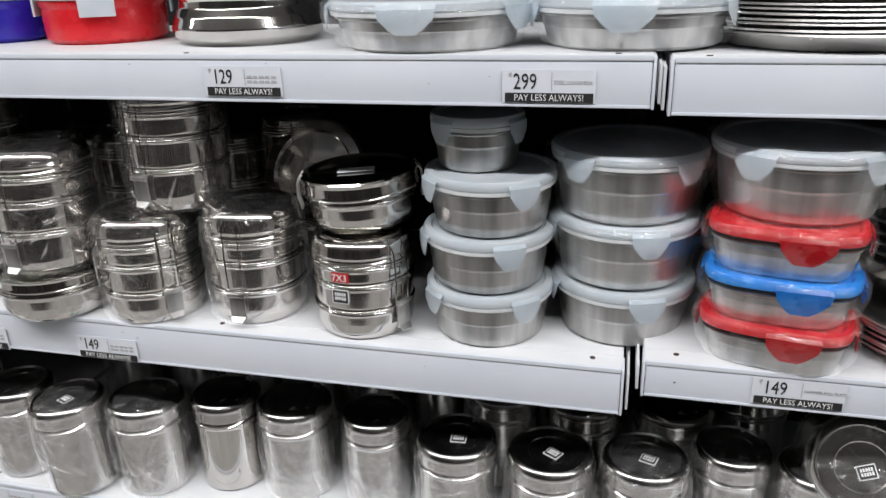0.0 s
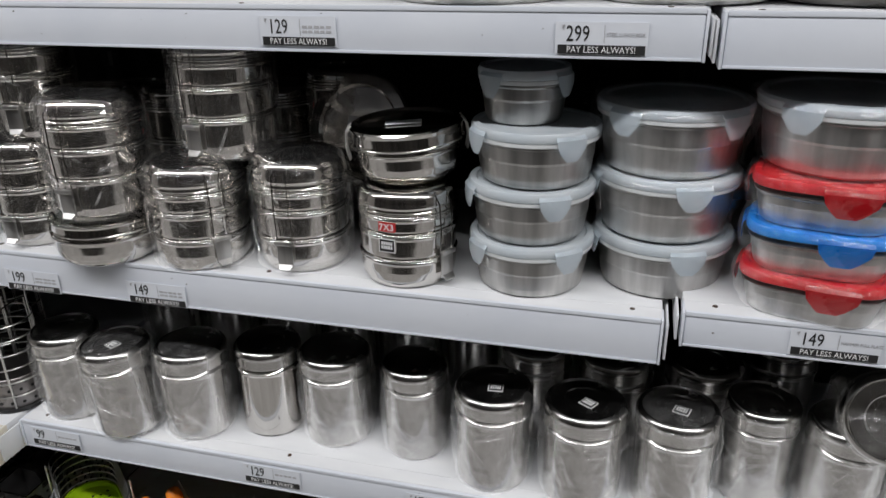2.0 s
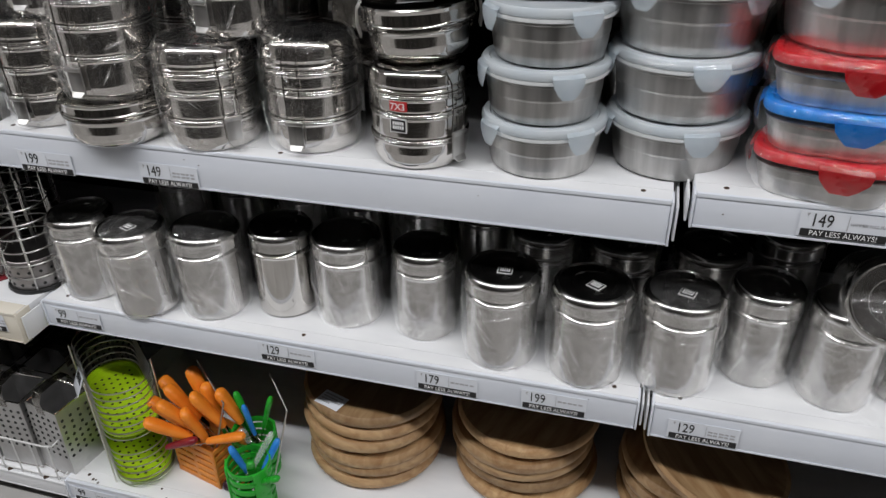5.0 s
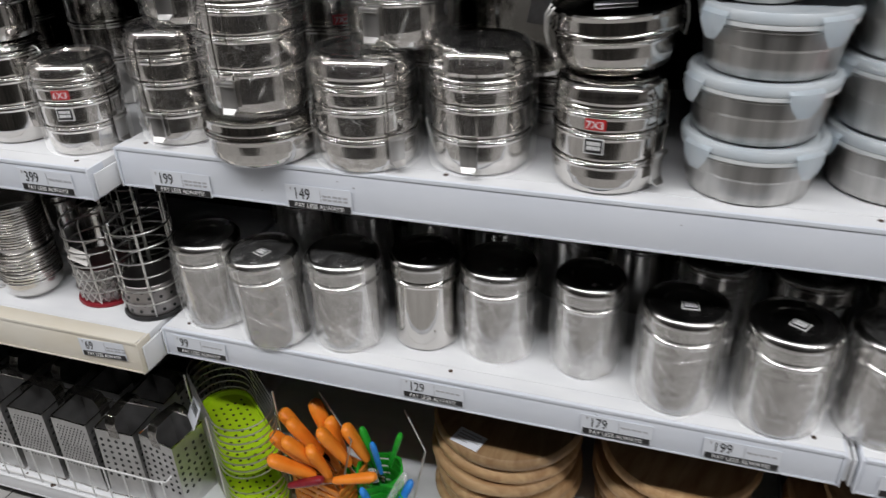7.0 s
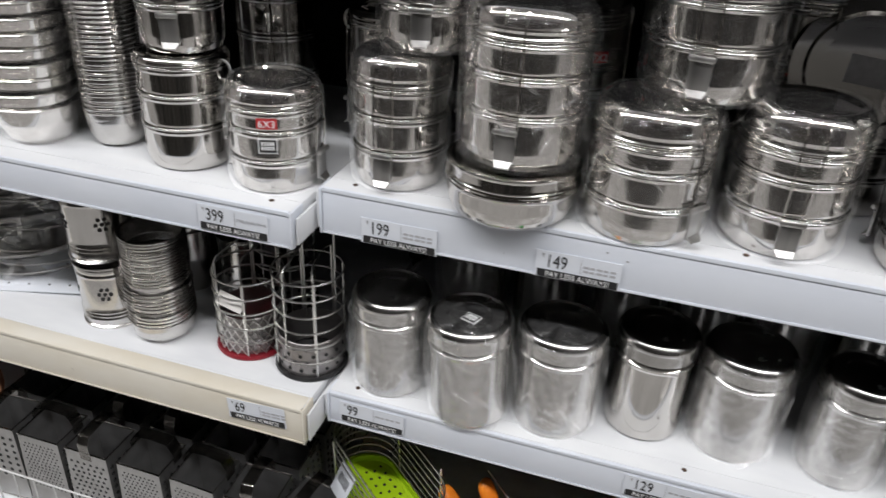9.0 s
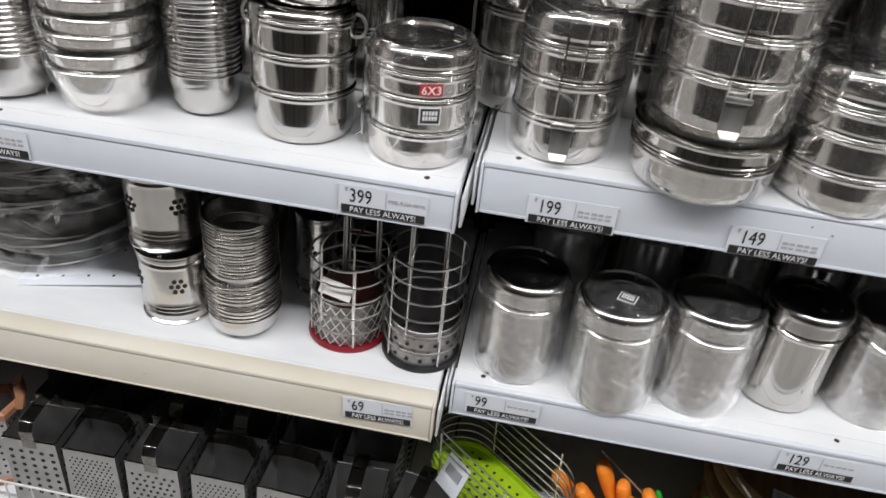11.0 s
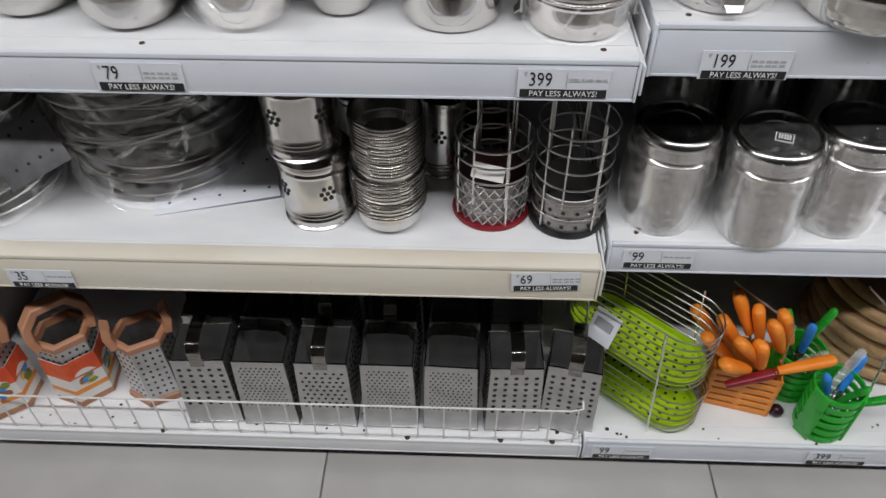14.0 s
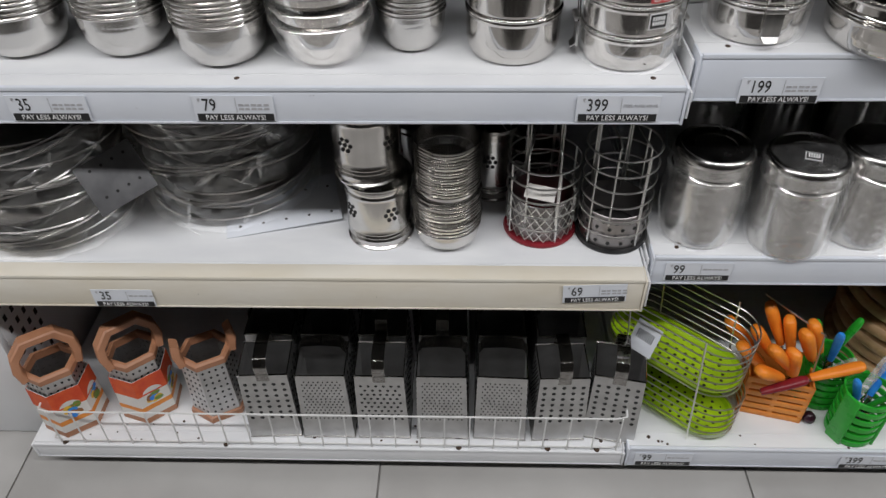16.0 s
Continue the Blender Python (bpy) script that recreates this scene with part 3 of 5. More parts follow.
def tiffin(x, y, z, r, tiers, lid_h, turn=0.0, wrapped=False, label="", size="", seed=0.0, tilt=(0, 0), handle=False, maker=True, clamps=(0, 180), face=-90.0):
    """A tiffin carrier: stacked round containers with beaded rims, domed lid and wire clamps with latches."""
    t = thing("tiffin_carrier", pose(x, y, z, tilt[0], tilt[1], turn), label or "polished stainless steel tiffin carrier with three tiers", "tiffin carrier", "tiffin carriers")
    z0 = 0.0
    seams = []
    for i, h in enumerate(tiers):
        rr = r if i else r * 0.995
        if i == 0:
            prof = [(0, 0.0015), (rr * 0.72, 0.0015), (rr * 0.80, 0.0), (rr * 0.90, 0.003), (rr * 0.965, 0.011), (rr * 0.99, 0.022)]
        else:
            prof = [(rr * 0.97, z0), (rr * 0.985, z0 + 0.003)]
        top = z0 + h
        prof += [(rr * 0.99, top - 0.0080), (rr * 1.002, top - 0.0074), (rr * 1.014, top - 0.0064), (rr * 1.016, top - 0.0054), (rr * 1.010, top - 0.0044), (rr * 1.002, top - 0.0038), (rr * 1.006, top - 0.0032), (rr * 1.020, top - 0.0026), (rr * 1.024, top - 0.0016), (rr * 1.016, top - 0.0006), (rr * 0.975, top)]
        part("tier", lathe(prof, 56), STEEL, t, angle=60)
        z0 = top
        seams.append(z0)
    mid = z0 + lid_h * 0.36
    prof = [(r * 0.975, z0 + 0.0002), (r * 1.012, z0 + 0.0008), (r * 1.022, z0 + 0.0022), (r * 1.014, z0 + 0.0036), (r * 0.998, z0 + 0.0044), (r * 0.996, mid - 0.0024), (r * 1.012, mid - 0.0014), (r * 1.014, mid), (r * 0.998, mid + 0.0014), (r * 0.990, z0 + lid_h * 0.55), (r * 0.972, z0 + lid_h * 0.70), (r * 0.935, z0 + lid_h * 0.84),
            (r * 0.875, z0 + lid_h * 0.945), (r * 0.80, z0 + lid_h), (r * 0.74, z0 + lid_h), (r * 0.71, z0 + lid_h - 0.003), (r * 0.4, z0 + lid_h - 0.0028), (0, z0 + lid_h - 0.0025)]
    part("lid", lathe(prof, 56), STEEL, t, angle=60)
    total = z0 + lid_h
    for ca in clamps:
        c = part("clamp", clamp_mesh(r, total, seams, ca), STEEL, t, "steel wire clamp")
        bm = bmesh.new()
        box(bm, r * 1.05, r * 1.05 + 0.003, -0.0105, 0.0105, 0.014, 0.050, 0.0010)
        box(bm, r * 1.05 + 0.002, r * 1.05 + 0.007, -0.0125, 0.0125, 0.045, 0.051, 0.0020)
        lip = [bm.verts.new(c4) for c4 in ((r * 1.05 + 0.003, -0.010, 0.018), (r * 1.05 + 0.003, 0.010, 0.018), (r * 1.05 + 0.0085, 0.007, 0.0125), (r * 1.05 + 0.0085, -0.007, 0.0125))]
        low = [bm.verts.new(c4) for c4 in ((r * 1.05 + 0.0015, -0.010, 0.017), (r * 1.05 + 0.0015, 0.010, 0.017), (r * 1.05 + 0.008, 0.007, 0.0112), (r * 1.05 + 0.008, -0.007, 0.0112))]
        bm.faces.new(lip)
        bm.faces.new(low[::-1])
        for i in range(4):
            bm.faces.new((lip[i], low[i], low[(i + 1) % 4], lip[(i + 1) % 4]))
        bmesh.ops.rotate(bm, verts=bm.verts, cent=(0, 0, 0), matrix=Matrix.Rotation(radians(ca), 3, "Z"))
        part("latch", bm, BRUSHED, c)
    if handle:
        for k in (-1, 1):
            bm = bmesh.new()
            wire(bm, [(k * (r * 1.02 + 0.010 * math.sin(a)), 0.0, total - 0.022 - 0.012 * math.cos(a)) for a in [i * math.pi * 2 / 14 for i in range(14)]], 0.0018, 6, True)
            part("side_loop", bm, CHROME, t)
    if size:
        bm = curved_patch(bmesh.new(), r * 1.0, face, 0.023, seams[1] + 0.004, seams[1] + 0.0165)
        lab = part("size_label", bm, LABEL_RED, t, "red size label", smooth=False)
        a = radians(face)
        m = Matrix.Translation(((r + 0.0012) * math.cos(a), (r + 0.0012) * math.sin(a), seams[1] + 0.0062)) @ Matrix.Rotation(a + math.pi / 2, 4, "Z") @ Matrix.Rotation(math.pi / 2, 4, "X")
        lettering("size_print", size, 0.012, WHITE_INK, lab, m, "CENTER")
        if maker:
            m = Matrix.Translation(((r + 0.0008) * math.cos(a), (r + 0.0008) * math.sin(a), seams[0] + 0.020)) @ Matrix.Rotation(a + math.pi / 2, 4, "Z") @ Matrix.Rotation(math.pi / 2, 4, "X")
            maker_label(t, m)
    if wrapped:
        wrap_shell(t, r * 1.03, total, seed=seed, flare=1.03, dome=lid_h * 0.75)
    return t


def clamp_mesh(r, total, seams, ca):
    """Two parallel wires from the lid down to the latch, tied at the seams."""
    bm = bmesh.new()
    o = r * 1.055
    for s in (-0.010, 0.010):
        wire(bm, [(r * 0.55, s, total - 0.001), (r * 0.9, s, total - 0.004), (o, s, total - 0.018), (o + 0.002, s, total * 0.6), (o, s, 0.05)], 0.0010, 5)
    for z in seams[:-1]:
        wire(bm, [(o + 0.001, -0.012, z + 0.003), (o + 0.002, 0.012, z + 0.003)], 0.0013, 5)
    bmesh.ops.rotate(bm, verts=bm.verts, cent=(0, 0, 0), matrix=Matrix.Rotation(radians(ca), 3, "Z"))
    return bm


def lunch_box(x, y, z, r, h, lid_h, label, turn=0.0, tilt=(0, 0), sticker=False, clips=True, body_k=1.0):
    """A low round lidded box with a beaded rim and two wire clips."""
    t = thing("round_lunch_box", pose(x, y, z, tilt[0], tilt[1], turn), label, "lunch box", "round lunch boxes")
    b = r * body_k
    part("body", lathe([(0, 0.002), (b * 0.70, 0.002), (b * 0.75, 0.0), (b * 0.84, 0.0025), (b * 0.91, 0.0075), (b * 0.955, 0.0140), (b * 0.98, 0.022), (b * 0.99, h - 0.010), (b * 1.0, h - 0.0075), (b * 1.016, h - 0.0065), (b * 1.018, h - 0.0055), (b * 1.002, h - 0.0045), (b * 1.008, h - 0.0035), (b * 1.022, h - 0.0025), (b * 1.022, h - 0.0012), (b * 0.99, h)], 56), STEEL, t)
    part("lid", lathe([(r * 0.96, h + 0.0004), (r * 1.012, h + 0.0008), (r * 1.022, h + 0.0024), (r * 1.004, h + 0.0042), (r * 1.0, h + lid_h * 0.72), (r * 1.014, h + lid_h * 0.80), (r * 1.016, h + lid_h * 0.88), (r * 0.995, h + lid_h * 0.96), (r * 0.95, h + lid_h), (r * 0.90, h + lid_h), (r * 0.86, h + lid_h - 0.003), (0, h + lid_h - 0.002)], 56), STEEL, t)
    if clips:
        for ca in (20, 200):
            bm = bmesh.new()
            for s in (-0.008, 0.008):
                wire(bm, [(r * 0.97, s, h + lid_h), (r * 1.07, s, h + lid_h * 0.6), (r * 1.09, s, h - 0.004), (r * 1.05, s, h - 0.018)], 0.0015, 5)
            wire(bm, [(r * 1.05, -0.009, h - 0.018), (r * 1.05, 0.009, h - 0.018)], 0.0015, 5)
            bmesh.ops.rotate(bm, verts=bm.verts, cent=(0, 0, 0), matrix=Matrix.Rotation(radians(ca), 3, "Z"))
            part("wire_clip", bm, CHROME, t)
    if sticker:
        bm = bmesh.new()
        sticker_mesh(bm, 0.045, 0.017, 0.0006, Matrix.Translation((0, -0.01, h + lid_h - 0.0008)) @ Matrix.Rotation(radians(12), 4, "Z"))
        part("paper_sticker", bm, PAPER, t, "white printed paper sticker", smooth=False)
    return t


def clip_box(x, y, z, r, h, lid_mat, label, turn=0.0, shape=circle_shape, body_mat=None, wrapped=False, seed=0.0, tabs=(45, 135, 225, 315), tab_w=0.038, lid_over=1.10, group="clip lid containers", tilt=(0, 0), seal=True):
    """A steel container with a clip-on plastic lid, white seal and hanging clip tabs. r scales the outline."""
    t = thing("clip_lid_container", pose(x, y, z, tilt[0], tilt[1], turn), label, "food container", group)
    part("body", lathe([(0, 0.0015), (r * 0.84, 0.0015), (r * 0.87, 0.0), (r * 0.93, 0.004), (r * 0.955, 0.012), (r * 0.99, h * 0.55), (r * 1.0, h * 0.57), (r * 1.01, h - 0.008), (r * 1.05, h - 0.006), (r * 1.05, h - 0.004), (r * 1.0, h - 0.003)], 56, shape), body_mat or BRUSHED, t)
    if seal:
        part("seal", lathe([(r * 1.02, h - 0.0028), (r * 1.088, h - 0.0030), (r * 1.094, h - 0.0010), (r * 1.092, h + 0.0016), (r * 1.02, h + 0.002)], 56, shape), SEAL_WHITE, t, "white silicone seal")
    lid = part("lid", lathe([(r * lid_over, h + 0.0022), (r * (lid_over + 0.012), h + 0.004), (r * (lid_over + 0.010), h + 0.010), (r * (lid_over - 0.02), h + 0.0132), (r * 0.98, h + 0.0135), (r * 0.95, h + 0.0112), (r * 0.3, h + 0.0112), (0, h + 0.0112)], 56, shape), lid_mat, t)
    for ta in tabs:
        bm = bmesh.new()
        rows = []
        a0 = radians(ta)
        cx, cy = shape(a0)
        base = math.hypot(cx, cy) * r * (lid_over + 0.012)
        half = tab_w / 2 / base
        for j, (dr, zz, ww) in enumerate(((0.0, h + 0.010, 1.0), (0.004, h + 0.006, 1.0), (0.0045, h - 0.004, 0.90), (0.0035, h - 0.014, 0.58), (0.0025, h - 0.019, 0.34))):
            row = []
            for i in range(9):
                a = a0 + half * ww * (i / 4 - 1)
                sx, sy = shape(a)
                q = math.hypot(sx, sy) * r * (lid_over + 0.012) + dr
                row.append(bm.verts.new((math.cos(a) * q, math.sin(a) * q, zz)))
            rows.append(row)
        for p0, p1 in zip(rows, rows[1:]):
            for i in range(8):
                bm.faces.new((p0[i], p0[i + 1], p1[i + 1], p1[i]))
        bmesh.ops.solidify(bm, geom=bm.faces[:], thickness=0.0022)
        part("clip", bm, lid_mat, lid, "hinged clip tab")
    if wrapped:
        prof = [(r * 0.9, 0.001), (r * 1.02, 0.006), (r * 1.05, h * 0.4), (r * 1.15, h - 0.02), (r * 1.19, h), (r * 1.17, h + 0.012), (r * 1.0, h + 0.0165), (r * 0.4, h + 0.0145), (0, h + 0.014)]
        part("plastic_wrap", lathe(prof, 64, shape, wobble=0.03, seed=seed, fold=0.02), WRAP, t, "tight glossy clear shrink wrap", angle=80)
    return t


def jar(x, y, z, r, h, label, wrapped=True, seed=0.0, turn=0.0, tilt=(0, 0), sticker=True, bag=BAG, finish=None, tail=0.0):
    """A round steel storage jar with a push-on lid, a rolled bead and a maker's label on top."""
    t = thing("storage_jar", pose(x, y, z, tilt[0], tilt[1], turn), label, "jar", "steel storage jars")
    lh = 0.030
    b = h - lh
    part("body", lathe([(0, 0.002), (r * 0.82, 0.002), (r * 0.86, 0.0), (r * 0.95, 0.004), (r * 0.975, 0.010), (r * 0.98, b - 0.012), (r * 0.99, b - 0.009), (r * 1.025, b - 0.007), (r * 1.03, b - 0.004), (r * 0.99, b - 0.002), (r * 0.97, b)], 56), finish or SATIN, t)
    part("lid", lathe([(r * 0.975, b + 0.0003), (r * 1.0, b + 0.001), (r * 1.005, b + 0.004), (r * 1.0, b + 0.0165), (r * 1.02, b + 0.0185), (r * 1.03, b + 0.0205), (r * 1.02, b + 0.0230), (r * 0.98, b + 0.0265), (r * 0.93, b + 0.0292), (r * 0.90, b + 0.0298), (r * 0.86, b + 0.0275), (r * 0.55, b + 0.0275), (r * 0.52, b + 0.0262), (0, b + 0.0262)], 56), SATIN, t)
    if sticker:
        m = Matrix.Translation((0.004, -0.006, h - 0.0034)) @ Matrix.Rotation(radians(-18 + 25 * math.sin(seed * 7)), 4, "Z")
        maker_label(t, m, 0.95)
    if wrapped:
        wrap_shell(t, r * 1.02, h - 0.008, bag, seed, 1.09, top=(int(seed * 10) % 2 == 0))
    if tail:
        bm = bmesh.new()
        rows = []
        for j in range(9):
            row = []
            for i in range(7):
                k = j / 8
                q = Vector((i * 0.4, k * 2.0, seed))
                row.append(bm.verts.new((r * 0.3 + (i - 3) * 0.006 * (1 + k) + 0.01 * noise.noise(q), -r * 1.08 - 0.012 * k - 0.006 * noise.noise(q * 1.7), b * 0.45 * (1 - k) + 0.003)))
            rows.append(row)
        for p0, p1 in zip(rows, rows[1:]):
            for i in range(6):
                bm.faces.new((p0[i], p0[i + 1], p1[i + 1], p1[i]))
        part("bag_tail", bm, bag, t, "twisted tail of the plastic bag", angle=80)
    return t


T3 = (0.060, 0.038, 0.032)
D = DECK
# tiffin carriers on the middle shelf
lunch_box(-0.786, 1.036, D["b3"], 0.073, 0.046, 0.0185, "low round polished steel lunch box under a tiffin carrier", 60, clips=False)
tiffin(-0.782, 1.040, D["b3"] + 0.0645, 0.066, (0.062, 0.040, 0.032), 0.032, 0, True, "wrapped steel tiffin carrier standing on a low lunch box", seed=1.3, clamps=(-92, 88))
tiffin(-0.645, 1.054, D["b3"], 0.065, (0.047, 0.037, 0.026), 0.0345, 0, True, "wrapped steel tiffin carrier with another one on top", seed=2.1, clamps=(-38, 142))
tiffin(-0.606, 1.090, D["b3"] + 0.1455, 0.066, (0.058, 0.040, 0.030), 0.032, 0, True, "wrapped steel tiffin carrier stacked on another one", seed=3.7, clamps=(-98, 82))
tiffin(-0.503, 1.080, D["b3"], 0.063, (0.050, 0.039, 0.026), 0.038, 0, True, "wrapped steel tiffin carrier with wire clamps in front", seed=4.9, clamps=(-88, 92))
tiffin(-0.348, 1.066, D["b3"], 0.063, (0.042, 0.034, 0.024), 0.030, 0, False, "polished steel three tier tiffin carrier with red size label", size="7X3", clamps=(-28, 152), face=-97.0)
lunch_box(-0.348, 1.085, D["b3"] + 0.1315, 0.071, 0.046, 0.024, "round steel lunch box with white sticker on its lid", 0, (2, -3), True, body_k=0.94)
tiffin(-0.930, 1.068, D["b3"], 0.055, (0.050, 0.040, 0.032), 0.034, 0, True, "wrapped slim steel tiffin carrier near the shelf end", seed=6.1, clamps=(-90, 90))
tiffin(-0.905, 1.085, D["b3"] + 0.158, 0.055, (0.050, 0.040, 0.032), 0.034, 0, True, "wrapped steel tiffin carrier stacked on a slim one", seed=6.6, clamps=(-80, 100))
tiffin(-0.985, 1.190, D["b3"], 0.058, (0.070, 0.050, 0.042), 0.010, 0, False, "steel tiffin carrier with red size label behind others", size="7X3", clamps=(0, 180), face=-62.0, handle=True)
tiffin(-0.760, 1.215, D["b3"], 0.060, (0.080, 0.055, 0.050), 0.024, 0, True, "tall steel tiffin carrier with red size label at the back", seed=7.7, size="7X2", face=-52.0)
tiffin(-0.500, 1.235, D["b3"] + 0.03, 0.052, (0.080, 0.055, 0.055), 0.02, 0, False, "steel tiffin carrier half hidden at the back", clamps=(-62, 118))
tiffin(-0.845, 1.225, D["b3"], 0.055, (0.080, 0.055, 0.05), 0.02, 20, False, "steel tiffin carrier deep in the shelf")
tiffin(-0.620, 1.270, D["b3"], 0.060, (0.080, 0.055, 0.05), 0.02, 70, False, "steel tiffin carrier deep in the shelf")


def plate_on_edge():
    t = thing("leaning_plate", pose(-0.447, 1.165, D["b3"] + 0.166, 68, 4, -8), "round steel lid leaning upright behind the tiffin carriers", "lid")
    r = 0.078
    part("dish", lathe([(0, 0.002), (r * 0.72, 0.002), (r * 0.78, 0.006), (r * 0.95, 0.006), (r, 0.002), (r, -0.012), (r * 0.97, -0.012), (r * 0.96, 0.003), (r * 0.78, 0.003), (0, -0.001)], 48), STEEL, t)
    bm = bmesh.new()
    sticker_mesh(bm, 0.045, 0.03, 0.0006, Matrix.Translation((0.005, 0.0, 0.0025)))
    part("paper_sticker", bm, GREY_INK, t, "grey printed sticker", smooth=False)


plate_on_edge()
tiffin(-0.425, 1.215, D["b3"], 0.058, (0.05, 0.036, 0.03), 0.020, 40, False, "steel tiffin carrier under a leaning lid")

# containers with clear clip lids
CL = "brushed steel container with a frosted clip lid in a stack"
for k, (dx, dy, zz, tu) in enumerate(((0, 0, 0.0, (-48, -138, 42, 132)), (-0.002, 0.0, 0.0695, (-62, -152, 28, 118)), (0.001, 0.002, 0.139, (-52, -142, 38, 128)))):
    clip_box(-0.189 + dx, 1.085 + dy, D["b3"] + zz, 0.071, 0.056, LID_CLEAR, CL, 0, seed=k, tabs=tu)
clip_box(-0.205, 1.095, D["b3"] + 0.2085, 0.050, 0.050, LID_CLEAR, "small steel container with a frosted clip lid crowning a stack", 0, tabs=(-25, -125, 65, 155), tab_w=0.034)
for k, (dx, dy, zz, hh, rr) in enumerate(((0, 0, 0.0, 0.060, 0.078), (-0.002, 0, 0.0735, 0.066, 0.079), (-0.002, 0.002, 0.153, 0.068, 0.082))):
    clip_box(-0.028 + dx, 1.124 + dy, D["b3"] + zz, rr, hh, LID_CLEAR, "large brushed steel container with a frosted clip lid", 0, wrapped=(k > 0), seed=11 + k, tabs=(-71, -161, 19, 109) if k < 2 else (-45, -126, 45, 136), tab_w=0.042)
RS = rounded_shape(1.0, 0.74, 3.6)
for k, (c, zz, tu, nm) in enumerate(((RED, 0.0, -14, "red"), (BLUE, 0.0525, -10, "blue"), (RED, 0.105, -12, "red"))):
    clip_box(0.138, 1.050 + 0.004 * k, D["a3"] + zz, 0.071, 0.040, c, "steel lunch box with a glossy %s clip lid in shrink wrap" % nm, tu, RS, wrapped=True, seed=20 + k, tabs=(-72, 180, 0, 90), tab_w=0.048, lid_over=1.09, group="coloured clip lunch boxes", seal=False)
clip_box(0.150, 1.098, D["a3"] + 0.1585, 0.084, 0.066, LID_CLEAR, "large wrapped steel container with a frosted lid on lunch boxes", 0, wrapped=True, seed=25, tabs=(-128, -52, 38, 128), tab_w=0.044)
# goods deeper in the middle shelf
clip_box(0.000, 1.300, D["b3"] + 0.10, 0.075, 0.066, BRUSHED, "steel container in the shade at the back", 0, tabs=(), seal=False)
lunch_box(-0.005, 1.300, D["b3"], 0.075, 0.080, 0.018, "steel lunch box in the shade at the back", clips=False)
lunch_box(-0.110, 1.300, D["b3"], 0.065, 0.160, 0.018, "tall steel box in the shade at the back", clips=False)

# bowls and plates beside the coloured boxes


def thin_bowl_mesh(r, h):
    return lathe([(0, 0.001), (r * 0.52, 0.001), (r * 0.56, 0.0), (r * 0.74, h * 0.10), (r * 0.90, h * 0.34), (r * 0.962, h * 0.70), (r * 0.970, h - 0.0026), (r * 1.002, h - 0.0022), (r * 1.014, h - 0.0012), (r * 1.002, h), (r * 0.950, h - 0.001), (r * 0.88, h * 0.36), (r * 0.70, h * 0.13), (0, 0.003)], 48)


def bowl_mesh(r, h):
    return lathe([(0, 0.001), (r * 0.5, 0.001), (r * 0.55, 0.0), (r * 0.72, h * 0.16), (r * 0.9, h * 0.55), (r * 0.97, h - 0.0052), (r * 1.005, h - 0.0048), (r * 1.03, h - 0.0036), (r * 1.035, h - 0.0022), (r * 1.02, h - 0.0008), (r * 0.99, h), (r * 0.95, h - 0.001), (r * 0.86, h * 0.55), (r * 0.66, h * 0.2), (0, 0.004)], 48)


def plate_mesh(r, h=0.018):
    return lathe([(0, 0.001), (r * 0.76, 0.001), (r * 0.82, 0.002), (r * 0.96, h - 0.002), (r * 0.985, h), (r, h - 0.001), (r * 0.99, h + 0.001), (r * 0.95, h + 0.0005), (r * 0.81, 0.004), (r * 0.75, 0.003), (0, 0.003)], 56)


def bowls(x, y, z, r, h, count, pitch, label, group, wrapped=False, seed=0.0, finish=None, wob=0.0015, thin=False):
    first = part("steel_bowl", thin_bowl_mesh(r, h) if thin else bowl_mesh(r, h), finish or STEEL)
    tagged(first, label, "bowl", group)
    rng = random.Random(int(seed * 100) + 5)
    for k in range(count):
        m = pose(x + rng.uniform(-wob, wob), y + rng.uniform(-wob, wob), z + k * pitch, rng.uniform(-0.6, 0.6), rng.uniform(-0.6, 0.6), rng.uniform(0, 360))
        if k == 0:
            first.matrix_world = pose(x, y, z)
        else:
            copy_thing(first, m)
    if wrapped:
        sl = thing("plastic_sleeve", pose(x, y, z), "clear crinkled plastic sleeve round a stack of bowls", "plastic sleeve", "plastic sleeves")
        wrap_shell(sl, r * 1.02, (count - 1) * pitch + h + 0.004, WRAP, seed, 1.05, narrow=0.62)


def plates(x, y, z, r, count, pitch, label, group, seed=1, tilt=1.5, shift=0.003, lean=0.0, finish=None):
    first = part("steel_plate", plate_mesh(r), finish or PLATE_STEEL)
    tagged(first, label, "plate", group)
    rng = random.Random(seed)
    for k in range(count):
        m = pose(x + rng.uniform(-shift, shift), y + rng.uniform(-shift, shift), z + k * pitch, rng.uniform(-tilt, tilt) + lean * k, rng.uniform(-tilt, tilt), 0)
        if k == 0:
            first.matrix_world = pose(x, y, z)
        else:
            copy_thing(first, m)


plates(0.335, 1.110, D["a3"], 0.118, 7, 0.005, "shallow steel plate in a low stack", "plates on the middle shelf", 3, 0.4)
bowls(0.315, 1.150, D["a3"] + 0.048, 0.085, 0.05, 5, 0.012, "polished steel bowl stacked on plates", "bowls on the middle shelf", False, 2.2)

# upper shelf
clip_box(-0.262, 1.108, D["b4"], 0.104, 0.040, LID_CLEAR, "wide low steel lunch box with a frosted clip lid", 0, tabs=(-160, -88, -20, 60, 120), tab_w=0.062, wrapped=True, seed=31)
clip_box(-0.034, 1.124, D["b4"], 0.100, 0.040, LID_CLEAR, "wide low steel lunch box with a frosted clip lid", 0, tabs=(-165, -95, -25, 60, 120), tab_w=0.062, wrapped=True, seed=33)


